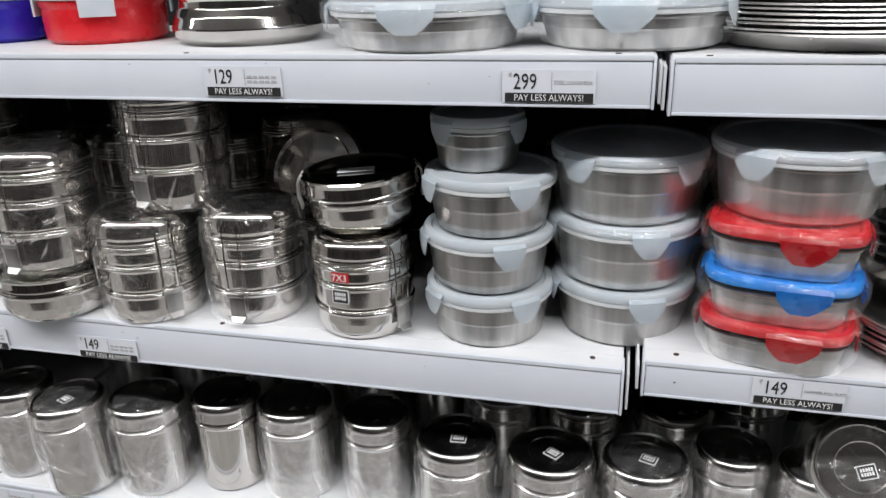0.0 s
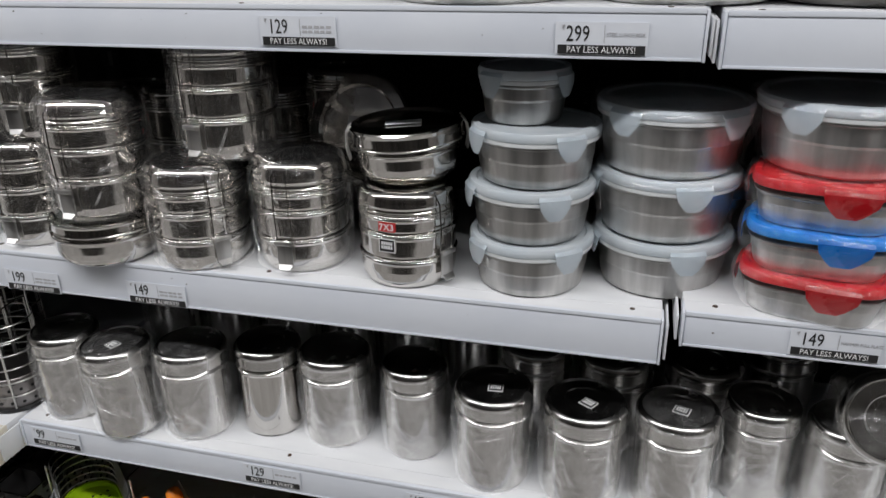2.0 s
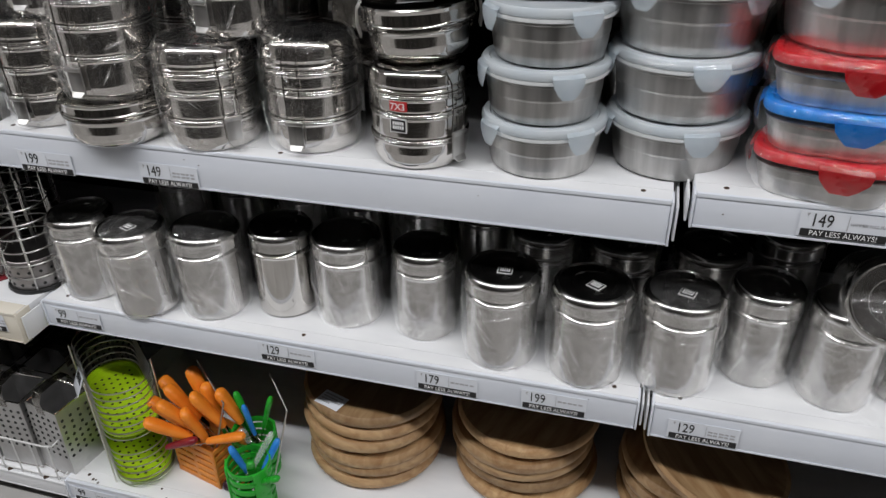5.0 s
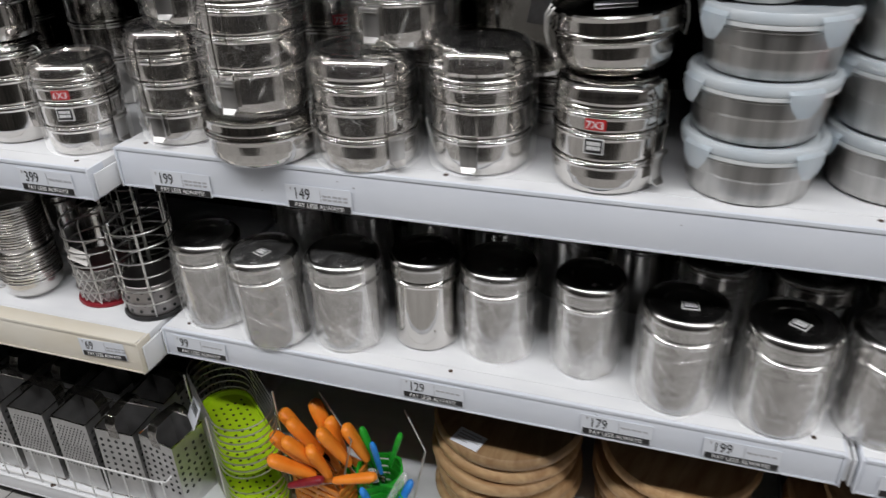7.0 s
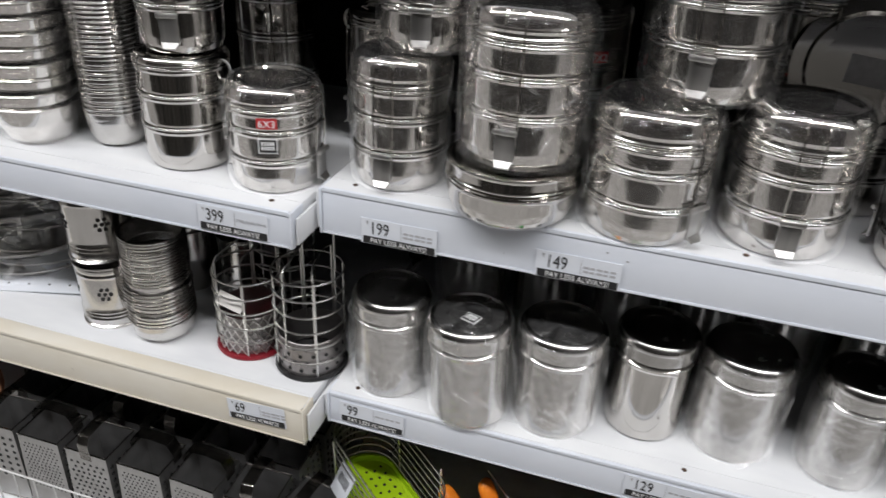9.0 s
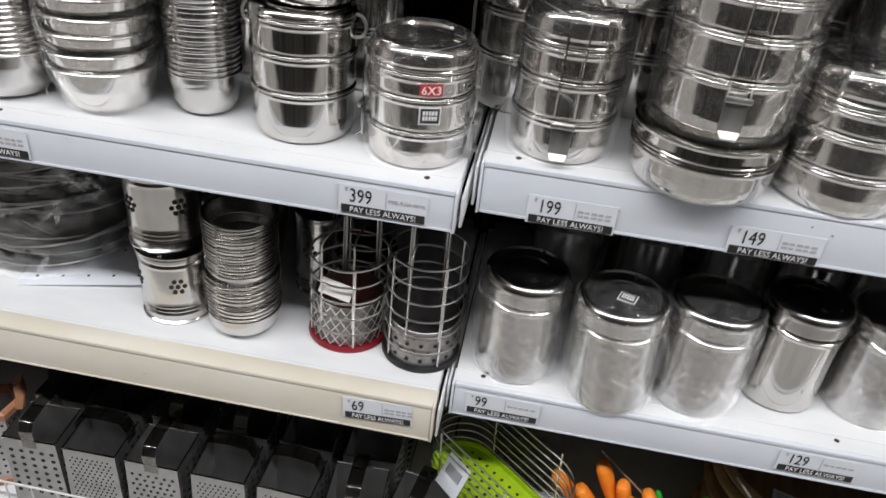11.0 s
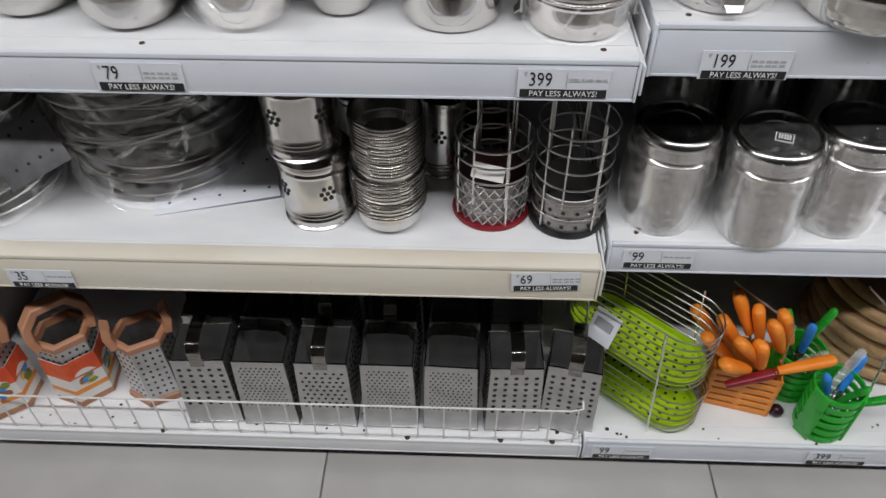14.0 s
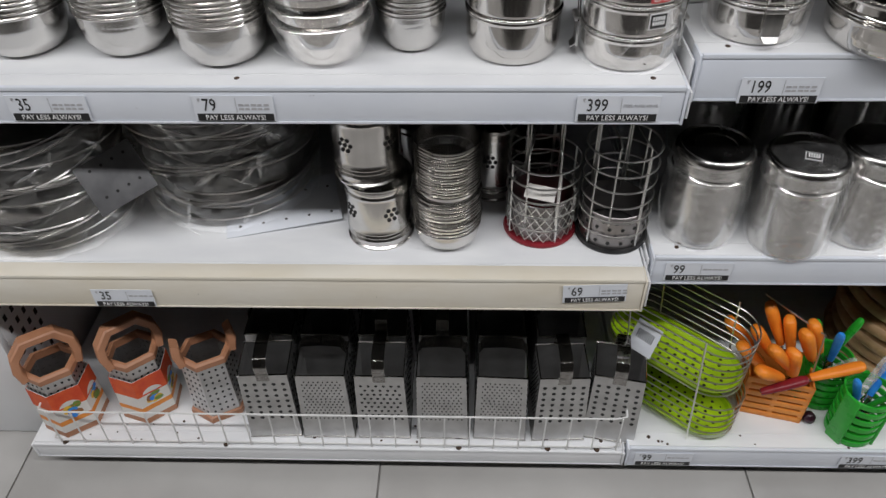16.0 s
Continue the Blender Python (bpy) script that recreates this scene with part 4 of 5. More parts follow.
def handi():
    t = thing("steel_pot", pose(-0.520, 1.165, D["b4"]), "squat polished steel pot with a flared rim", "pot")
    r = 0.096
    part("body", lathe([(0, 0.002), (r * 0.78, 0.002), (r * 0.84, 0.0), (r * 0.98, 0.010), (r * 1.0, 0.020), (r * 0.95, 0.034), (r * 0.88, 0.044), (r * 0.87, 0.052), (r * 0.93, 0.066), (r * 0.97, 0.085), (r * 0.97, 0.110), (r * 1.04, 0.116), (r * 1.04, 0.118), (r * 0.94, 0.112), (0, 0.108)], 56), STEEL, t)
    for a in (25, 205):
        bm = bmesh.new()
        wire(bm, [(r * 0.93, -0.02, 0.085), (r * 1.14, -0.018, 0.09), (r * 1.18, 0, 0.092), (r * 1.14, 0.018, 0.09), (r * 0.93, 0.02, 0.085)], 0.004, 8)
        bmesh.ops.rotate(bm, verts=bm.verts, cent=(0, 0, 0), matrix=Matrix.Rotation(radians(a), 3, "Z"))
        part("handle", bm, BLACK, t, "black handle")


handi()


def canister(x, y, z, r, h, col, label):
    t = thing("canister", pose(x, y, z), label, "canister", "coloured canisters with see-through lids")
    part("body", lathe([(0, 0.002), (r * 0.85, 0.002), (r * 0.9, 0.0), (r * 0.99, 0.006), (r, 0.02), (r, h - 0.01), (r * 1.03, h - 0.006), (r * 1.03, h)], 48), col, t)
    lid = part("lid", lathe([(r * 1.0, h + 0.0003), (r * 1.06, h + 0.001), (r * 1.06, h + 0.012), (r * 0.9, h + 0.016), (0, h + 0.016)], 48), LID_CLEAR, t, "see-through plastic lid")
    for a in (-150, -60, 30, 120):
        bm = bmesh.new()
        box(bm, r * 1.06, r * 1.06 + 0.003, -0.022, 0.022, h - 0.02, h + 0.012, 0.001)
        bmesh.ops.rotate(bm, verts=bm.verts, cent=(0, 0, 0), matrix=Matrix.Rotation(radians(a), 3, "Z"))
        part("clip", bm, LID_CLEAR, lid)


canister(-0.742, 1.180, D["b4"], 0.080, 0.055, RED, "glossy red canister with a see-through clip lid")
canister(-0.930, 1.180, D["b4"], 0.080, 0.055, NAVY, "glossy violet blue canister with a see-through clip lid")
canister(-1.110, 1.180, D["c4"], 0.080, 0.055, LIME, "glossy lime green canister with a see-through clip lid")
plates(0.170, 1.150, D["a4"], 0.135, 24, 0.0047, "polished steel plate in a tall stack", "plates on the upper shelf", 9, 0.3, 0.001)

# jars in a row on the lower middle shelf
JL = "steel storage jar with a push-on lid in a loose plastic bag"
for k, (jx, jy, rr, ti, tail) in enumerate(((-0.935, 1.062, 0.051, (0, 0), 0), (-0.815, 1.040, 0.052, (1, -3), 0), (-0.708, 1.066, 0.054, (0, 0), 1), (-0.484, 1.102, 0.053, (0, 0), 0),
                                            (-0.356, 1.096, 0.047, (0, 0), 0), (-0.231, 1.062, 0.053, (0, 0), 0), (-0.105, 1.055, 0.054, (0, 0), 0), (0.014, 1.068, 0.053, (0, 0), 0),
                                            (0.124, 1.112, 0.047, (0, 0), 0), (0.226, 1.090, 0.049, (0, 0), 1))):
    zz = D["b2"] if jx < -0.02 else D["a2"]
    jar(jx, jy, zz + (0.0026 if ti[0] else 0), rr, 0.149, JL, True, 0.37 * k + 0.1, 0, ti, tail=tail, sticker=(k in (1, 5, 6, 7)))
jar(-0.594, 1.100, D["b2"], 0.050, 0.150, "plain steel storage jar without a bag", False, 3.3, sticker=False, finish=STEEL)
for k, (jx, jy) in enumerate(((-0.88, 1.28), (-0.76, 1.285), (-0.64, 1.29), (-0.53, 1.29), (-0.42, 1.29), (-0.30, 1.28), (-0.190, 1.195), (-0.070, 1.19), (0.055, 1.20), (0.17, 1.28), (0.33, 1.12))):
    jar(jx, jy, D["b2"] if jx < -0.02 else D["a2"], 0.053, 0.149, "steel storage jar in the shaded second row", k % 2 == 0, 5.1 + k * 0.31, 0, (0, 0), sticker=False)
jar(0.270, 1.180, D["a2"] + 0.118, 0.055, 0.149, "steel storage jar lying on its side with lid facing out", True, 9.2, 0, (64, -14))

# bowls and tiffin carriers on the shelf of the next bay
bowls(-1.805, 1.065, D["c3"], 0.056, 0.056, 26, 0.0058, "small steel bowl nested in a tall stack", "nested bowls on the shelf", False, 1.1, RIB_STEEL, 0.0007, thin=True)
bowls(-1.678, 1.068, D["c3"], 0.056, 0.056, 26, 0.0058, "small steel bowl nested in a tall stack", "nested bowls on the shelf", False, 1.7, RIB_STEEL, 0.0007, thin=True)
bowls(-1.555, 1.042, D["c3"], 0.056, 0.056, 26, 0.0058, "small steel bowl nested in a tall stack", "nested bowls on the shelf", False, 2.3, RIB_STEEL, 0.0007, thin=True)
bowls(-1.434, 1.040, D["c3"], 0.057, 0.055, 9, 0.019, "steel bowl in a wrapped stack", "wrapped bowls on the shelf", True, 2.9)
bowls(-1.332, 1.070, D["c3"], 0.041, 0.050, 28, 0.0058, "slim steel tumbler nested in a tall stack", "nested tumblers on the shelf", False, 3.1, RIB_STEEL, 0.0007, thin=True)
tiffin(-1.212, 1.058, D["c3"], 0.056, (0.058, 0.040, 0.034), 0.012, 0, False, "polished steel tiffin carrier with side loops", handle=True, clamps=())
tiffin(-1.205, 1.058, D["c3"] + 0.1445, 0.050, (0.058, 0.040, 0.034), 0.02, 0, False, "steel tiffin carrier stacked on another one", clamps=(-70, 110))
tiffin(-1.080, 1.042, D["c3"], 0.055, (0.044, 0.036, 0.024), 0.026, 0, True, "wrapped steel tiffin carrier with a red size label", seed=8.8, size="6X3", clamps=(0, 180), face=-70.0)
for k in range(5):
    tiffin(-1.86 + k * 0.17, 1.24, D["c3"], 0.058, (0.080, 0.055, 0.05), 0.02, 30 * k, False, "steel tiffin carrier deep in the shelf")

# ---- kitchenware on the cream-fronted shelf ----
plates(-1.885, 1.105, D["c2"], 0.120, 15, 0.0125, "thin steel plate in an uneven wrapped stack", "plates on the cream shelf", 21, 7.0, 0.016)
plates(-1.632, 1.180, D["c2"] + 0.004, 0.126, 15, 0.0128, "thin steel plate in an uneven wrapped stack", "plates in torn wrap on the cream shelf", 35, 8.5, 0.018)
for k, (wx, wy, wr, wh) in enumerate(((-1.885, 1.105, 0.126, 0.19), (-1.632, 1.180, 0.133, 0.20))):
    sl = thing("plastic_sleeve", pose(wx, wy, D["c2"]), "torn crinkled plastic sleeve round a stack of plates", "plastic sleeve", "plastic sleeves")
    wrap_shell(sl, wr * 0.98, wh, MILKY, 40.0 + k, 1.04, top=False)
    creases(sl, wr * 1.03, wh, 44.0 + k, 26, (0.001, 0.005), (0.03, 0.08))


GREY_CARD = surface("grey_card", (0.10, 0.10, 0.105), (0.15, 0.15, 0.155), 0.4, 0, 30, bump=0.02)


def card_sheet(x, y, z, w, h, tilt, turn, label, stock=None):
    t = thing("cardboard_sheet", pose(x, y, z, tilt[0], tilt[1], turn), label, "cardboard")
    bm = bmesh.new()
    box(bm, -w / 2, w / 2, -h / 2, h / 2, 0, 0.0015, 0.0005)
    part("sheet", bm, stock or CARTON, t)
    for i in range(5):
        for j in range(2):
            bm = lathe([(0, 0.0019), (0.0022, 0.0019), (0.0022, 0.0015)], 8)
            bmesh.ops.translate(bm, verts=bm.verts, vec=(-w / 2 + 0.02 + i * w * 0.2, -h / 2 + 0.02 + j * h * 0.55, 0))
            part("punched_hole", bm, HOLE, t, smooth=False)


card_sheet(-1.545, 1.112, D["c2"] + 0.006, 0.17, 0.11, (3, -2), 14, "white perforated card under a stack of plates", PAPER)
card_sheet(-1.735, 1.020, D["c2"] + 0.122, 0.088, 0.072, (58, -24), 18, "grey backing card leaning on a stack of plates", GREY_CARD)


def perforated_cup(x, y, z, r, h, label, turn=0):
    t = thing("cutlery_cup", pose(x, y, z, 0, 0, turn), label, "cutlery cup", "perforated cutlery cups")
    prof = [(0, 0.001), (r * 0.93, 0.001), (r * 1.0, 0.0), (r * 1.0, 0.003), (r * 0.95, 0.005)]
    for k in range(3):
        prof += [(r * 0.95, 0.012 + k * 0.006), (r * 0.98, 0.015 + k * 0.006)]
    prof += [(r * 0.95, 0.032), (r * 0.97, h - 0.02), (r * 1.0, h - 0.016), (r * 0.97, h - 0.012), (r * 1.0, h - 0.008), (r * 0.98, h - 0.004), (r * 1.03, h - 0.002), (r * 1.03, h), (r * 0.96, h - 0.001), (r * 0.92, 0.01), (0, 0.004)]
    part("cup", lathe(prof, 48), RIB_STEEL, t)
    bm = bmesh.new()
    for c in (-140, -62, 10, 90):
        for i, j in ((0, 0), (1, 0), (-1, 0), (0.5, 1), (-0.5, 1), (0.5, -1), (-0.5, -1)):
            a = radians(c) + i * 0.0085 / r
            n0 = len(bm.verts)
            lathe([(0, 0.0006), (0.0030, 0.0006), (0.0030, 0.0)], 10, bm=bm)
            m = Matrix.Translation((math.cos(a) * r * 0.966, math.sin(a) * r * 0.966, h * 0.58 + j * 0.0078)) @ Matrix.Rotation(a, 4, "Z") @ Matrix.Rotation(math.pi / 2, 4, "Y")
            bmesh.ops.transform(bm, matrix=m, verts=list(bm.verts)[n0:])
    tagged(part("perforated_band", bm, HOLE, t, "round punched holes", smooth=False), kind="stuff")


perforated_cup(-1.390, 1.062, D["c2"], 0.048, 0.104, "perforated steel cutlery cup with another on top")
perforated_cup(-1.400, 1.070, D["c2"] + 0.1045, 0.0485, 0.110, "perforated steel cutlery cup stacked on another one", 20)
bowls(-1.293, 1.048, D["c2"], 0.0480, 0.036, 10, 0.0062, "small steel bowl nested low in a ribbed stack", "nested bowls on the cream shelf", False, 4.4, RIB_STEEL, 0.0012, thin=True)
bowls(-1.292, 1.048, D["c2"] + 0.0624, 0.0452, 0.040, 16, 0.0047, "small steel bowl nested in the fine upper stack", "nested bowls on the cream shelf", False, 4.8, RIB_STEEL, 0.0006, thin=True)
bowls(-1.330, 1.180, D["c2"], 0.052, 0.120, 6, 0.012, "steel tumbler nested behind the bowls", "tumblers on the cream shelf", False, 5.4, SATIN)
perforated_cup(-1.225, 1.165, D["c2"], 0.036, 0.125, "pale steel cup in the shade at the back", 40)


GRATER_DARK = surface("dull_steel_sheet", (0.30, 0.28, 0.275), (0.38, 0.36, 0.355), 0.35, 1.0, 30, bump=0.05)


def wire_holder(x, y, z, r, h, rings, base_mat, mesh, label, turn=0, rise=0.06):
    """A round chrome wire cutlery holder: hoops, uprights, a divider wire standing above the rim, and a solid or mesh foot."""
    t = thing("wire_holder", pose(x, y, z, 0, 0, turn), label, "cutlery holder", "chrome wire cutlery holders")
    for k in range(rings):
        part("hoop", wire(bmesh.new(), ring_pts(r, 0.004 + (h - 0.006) * k / (rings - 1), 40), 0.0015, 6, True), CHROME, t)
    for a in (-150, -62, 28, 118):
        c, s2 = math.cos(radians(a)) * r * 0.975, math.sin(radians(a)) * r * 0.975
        part("upright_wire", wire(bmesh.new(), [(c, s2, 0.002), (c, s2, h)], 0.0014, 6), CHROME, t)
    for side in (-1, 1):
        c = side * r * 0.42
        part("divider_wire", wire(bmesh.new(), [(c, -r * 0.86, h * 0.3), (c, -r * 0.86, h + rise * 0.4), (c * 0.92, -r * 0.78, h + rise * 0.5), (c * 0.8, -r * 0.55, h + rise * 0.56), (c * 0.8, r * 0.5, h + rise * 0.62), (c, r * 0.8, h + rise * 0.5), (c, r * 0.86, 0.01)], 0.0014, 6), CHROME, t)
    part("handle_loop", wire(bmesh.new(), [(-r * 0.5, r * 0.82, 0.02), (-r * 0.5, r * 0.82, h + rise * 1.2), (-r * 0.3, r * 0.9, h + rise * 1.45), (r * 0.3, r * 0.9, h + rise * 1.45), (r * 0.5, r * 0.82, h + rise * 1.2), (r * 0.5, r * 0.82, 0.02)], 0.0015, 6), CHROME, t)
    part("foot_plate", lathe([(0, 0.002), (r * 0.9, 0.002), (r * 1.03, 0.0), (r * 1.06, 0.003), (r * 1.03, 0.007), (r * 0.9, 0.006), (0, 0.006)], 40), base_mat, t, "solid round foot plate")
    if mesh:
        bm = bmesh.new()
        n = 22
        for k in range(n):
            for sgn in (-1, 1):
                wire(bm, [(math.cos(radians(k * 360 / n) + sgn * q * 0.22) * r * 0.95, math.sin(radians(k * 360 / n) + sgn * q * 0.22) * r * 0.95, 0.008 + q * 0.015) for q in range(5)], 0.0009, 4)
        part("inner_cup", lathe([(r * 0.88, 0.007), (r * 0.89, 0.066), (r * 0.87, 0.067), (r * 0.86, 0.008)], 40), GRATER_DARK, t, "grey steel inner cup")
        tagged(part("mesh_sleeve", bm, CHROME, t, "diamond wire mesh sleeve"), kind="stuff")
    else:
        bm = lathe([(r * 0.93, 0.007), (r * 0.94, 0.060), (r * 0.92, 0.061), (r * 0.91, 0.008)], 40)
        part("inner_cup", bm, GRATER_DARK, t, "dark perforated inner cup")
        bm = bmesh.new()
        for row in range(4):
            for c in range(16):
                a = radians(c * 22.5 + row * 11)
                n0 = len(bm.verts)
                lathe([(0, 0.0005), (0.0028, 0.0005), (0.0028, 0.0)], 8, bm=bm)
                bmesh.ops.transform(bm, matrix=Matrix.Translation((math.cos(a) * r * 0.942, math.sin(a) * r * 0.942, 0.016 + row * 0.012)) @ Matrix.Rotation(a, 4, "Z") @ Matrix.Rotation(math.pi / 2, 4, "Y"), verts=list(bm.verts)[n0:])
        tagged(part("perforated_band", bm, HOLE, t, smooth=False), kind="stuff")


wire_holder(-1.158, 1.073, D["c2"], 0.050, 0.128, 6, MAROON, True, "chrome wire cutlery holder with mesh and a red foot", -6)
wire_holder(-1.056, 1.060, D["c2"], 0.049, 0.158, 7, BLACK, False, "chrome wire cutlery holder with a dark inner cup", 8, 0.03)
wire_holder(-1.165, 1.190, D["c2"], 0.048, 0.160, 7, BLACK, False, "chrome wire cutlery holder standing in the second row", 10, 0.03)
bm = bmesh.new()
sticker_mesh(bm, 0.042, 0.020, 0.0006)
tk = part("paper_ticket", bm, CARTON, smooth=False)
tk.matrix_world = pose(-1.165, 1.034, D["c2"] + 0.090, 62, 10, -6)
tagged(tk, "folded white paper ticket tucked into a wire holder", "ticket")

# ---- box graters ----


def frustum(bm, w0, d0, w1, d1, z0, z1):
    a = [bm.verts.new((sx * w0 / 2, sy * d0 / 2, z0)) for sx, sy in ((-1, -1), (1, -1), (1, 1), (-1, 1))]
    b = [bm.verts.new((sx * w1 / 2, sy * d1 / 2, z1)) for sx, sy in ((-1, -1), (1, -1), (1, 1), (-1, 1))]
    for i in range(4):
        bm.faces.new((a[i], a[(i + 1) % 4], b[(i + 1) % 4], b[i]))
    return bm


def grater_holes(bm, w0, w1, d0, d1, h, style, side):
    """Raised cutting holes on one face of a box grater; side 0 is the front, 1 the right, 3 the left."""
    step = {"coarse": 0.0135, "fine": 0.0068, "mixed": 0.010}[style]
    rad = {"coarse": 0.0036, "fine": 0.0014, "mixed": 0.0026}[style]
    rows = int((h * 0.62) / step)
    for j in range(rows):
        z = h * 0.33 + j * step
        if style == "coarse" and h * 0.22 > z > 0:
            rr = rad * 0.8
        else:
            rr = rad
        k = z / h
        half_w = ((w0 if side == 0 else d0) * (1 - k) + (w1 if side == 0 else d1) * k) / 2 - 0.009
        off = ((d0 if side == 0 else w0) * (1 - k) + (d1 if side == 0 else w1) * k) / 2
        n = int(half_w * 2 / step) + 1
        for i in range(n):
            u = -half_w + (2 * half_w) * (i + (0.5 if j % 2 and style != "coarse" else 0.0)) / max(n - 1, 1)
            if abs(u) > half_w + 0.001:
                continue
            n0 = len(bm.verts)
            lathe([(0, 0.0011), (rr * 0.6, 0.0012), (rr, 0.0)], 6, bm=bm)
            m = Matrix.Translation((u, -off, z)) @ Matrix.Rotation(math.pi / 2, 4, "X")
            if side:
                m = Matrix.Rotation({1: math.pi / 2, 3: -math.pi / 2}[side], 4, "Z") @ m
            bmesh.ops.transform(bm, matrix=m, verts=list(bm.verts)[n0:])


def box_grater(x, y, z, style, strap, turn=0.0, tilt=0.0, label="", size=(0.084, 0.077, 0.076, 0.069, 0.155)):
    """A four-sided box grater: thin tapered shell open at the top, rolled rims, cutting holes and a strap handle."""
    w0, d0, w1, d1, h = size
    t = thing("box_grater", pose(x, y, z, 0, tilt, turn), label or "stainless steel box grater with a strap handle", "grater", "steel box graters")
    bm = frustum(bmesh.new(), w0, d0, w1, d1, 0.0, h)
    frustum(bm, w0 - 0.002, d0 - 0.002, w1 - 0.002, d1 - 0.002, 0.0, h)
    part("shell", bm, GRATER, t, smooth=False)
    for ww, dd, zz in ((w0, d0, 0.002), (w1, d1, h)):
        bm = bmesh.new()
        wire(bm, [(-ww / 2, -dd / 2, zz), (ww / 2, -dd / 2, zz), (ww / 2, dd / 2, zz), (-ww / 2, dd / 2, zz)], 0.0018, 6, True)
        part("rolled_rim", bm, STEEL, t)
    for side, st in ((0, style), (1, "coarse"), (3, "fine")):
        bm = bmesh.new()
        grater_holes(bm, w0, w1, d0, d1, h, st, side)
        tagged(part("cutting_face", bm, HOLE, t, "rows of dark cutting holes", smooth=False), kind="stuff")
    bm = bmesh.new()
    if strap == "deep":
        path = [(-d1 / 2, h - 0.022), (-d1 / 2 - 0.002, h + 0.016), (-d1 / 2 + 0.005, h + 0.031), (0, h + 0.034), (d1 / 2 - 0.005, h + 0.031), (d1 / 2 + 0.002, h + 0.012), (d1 / 2, h - 0.022)]
        ww = 0.010
    else:
        path = [(-w1 / 2, h - 0.022), (-w1 / 2 - 0.001, h + 0.010), (-w1 / 2 + 0.008, h + 0.026), (0, h + 0.029), (w1 / 2 - 0.008, h + 0.026), (w1 / 2 + 0.001, h + 0.010), (w1 / 2, h - 0.022)]
        ww = 0.011
    rows = []
    for p, q in path:
        rows.append([bm.verts.new((sx * ww, p, q) if strap == "deep" else (p, sx * ww + 0.012, q)) for sx in (-1, 1)])
    for p0, p1 in zip(rows, rows[1:]):
        bm.faces.new((p0[0], p0[1], p1[1], p1[0]))
    bmesh.ops.solidify(bm, geom=bm.faces[:], thickness=0.003)
    bmesh.ops.bevel(bm, geom=bm.edges[:], offset=0.0009, segments=1, affect="EDGES")
    part("strap_handle", bm, STEEL, t, "bright steel strap handle")
    return t


GRATER = surface("stamped_steel", (0.52, 0.515, 0.51), (0.66, 0.655, 0.65), 0.36, 1.0, 30, (1, 1, 1), 0.06, 0.48)
GY = 0.980
for gx, st, sp, tu in ((-1.580, "coarse", "deep", 3), (-1.490, "fine", "wide", 1), (-1.398, "mixed", "deep", 0), (-1.302, "fine", "wide", 0), (-1.207, "fine", "wide", -2), (-1.114, "coarse", "deep", 2), (-1.024, "coarse", "deep", -10)):
    box_grater(gx, GY, D["c1"] + 0.001, st, sp, tu)
for gx, st, sp in ((-1.586, "fine", "wide"), (-1.494, "fine", "wide"), (-1.400, "mixed", "deep"), (-1.302, "fine", "deep"), (-1.205, "fine", "wide"), (-1.110, "fine", "wide")):
    shaded_grater = box_grater(gx, 1.064, D["c1"] + 0.001, st, sp, 0, label="stainless steel box grater in the shaded second row")


for row, ry in enumerate((1.146, 1.228, 1.310)):
    for k in range(6):
        copy_thing(shaded_grater, pose(-1.586 + 0.0955 * k, ry, D["c1"] + 0.001, 0, 0, 4 * math.sin(k * 3 + row)))


def hex_shape(a):
    q = (a % (math.pi / 3)) - math.pi / 6
    k = math.cos(math.pi / 6) / math.cos(q)
    return math.cos(a) * k, math.sin(a) * k * 0.88


def print_oval(face, z, half_w, half_h, lift, along=0.0):
    """A printed oval on one face of the six-sided carton sleeve."""
    bm = lathe([(0, 0.0), (1.0, 0.0)], 18)
    rr = (0.0607 - 0.0038 * z / 0.092) * math.cos(math.pi / 6) + lift
    m = Matrix.Diagonal((1, 0.88, 1, 1)) @ Matrix.Rotation(radians(face), 4, "Z") @ Matrix.Translation((rr, along, z)) @ Matrix.Rotation(radians(2.2), 4, "Y") @ Matrix.Rotation(math.pi / 2, 4, "Y") @ Matrix.Diagonal((half_h, half_w, 1, 1))
    bmesh.ops.transform(bm, matrix=m, verts=bm.verts)
    return bm


def band(pts, wide, thick):
    """A flat moulded strap along points in a near-upright plane: wide along y, thick across it, with softened edges."""
    bm = bmesh.new()
    rows = []
    mid = Vector((0, 0, 0.145))
    for p in (Vector(q) for q in pts):
        out = Vector((p.x, 0, p.z - mid.z)).normalized()
        rows.append([bm.verts.new(p + out * (thick * u) + Vector((0, wide * v, 0))) for u, v in ((-0.5, -0.38), (-0.5, 0.38), (-0.36, 0.5), (0.36, 0.5), (0.5, 0.38), (0.5, -0.38), (0.36, -0.5), (-0.36, -0.5))])
    for p0, p1 in zip(rows, rows[1:]):
        for k in range(8):
            bm.faces.new((p0[k], p0[(k + 1) % 8], p1[(k + 1) % 8], p1[k]))
    bm.faces.new(rows[0][::-1])
    bm.faces.new(rows[-1])
    return bm


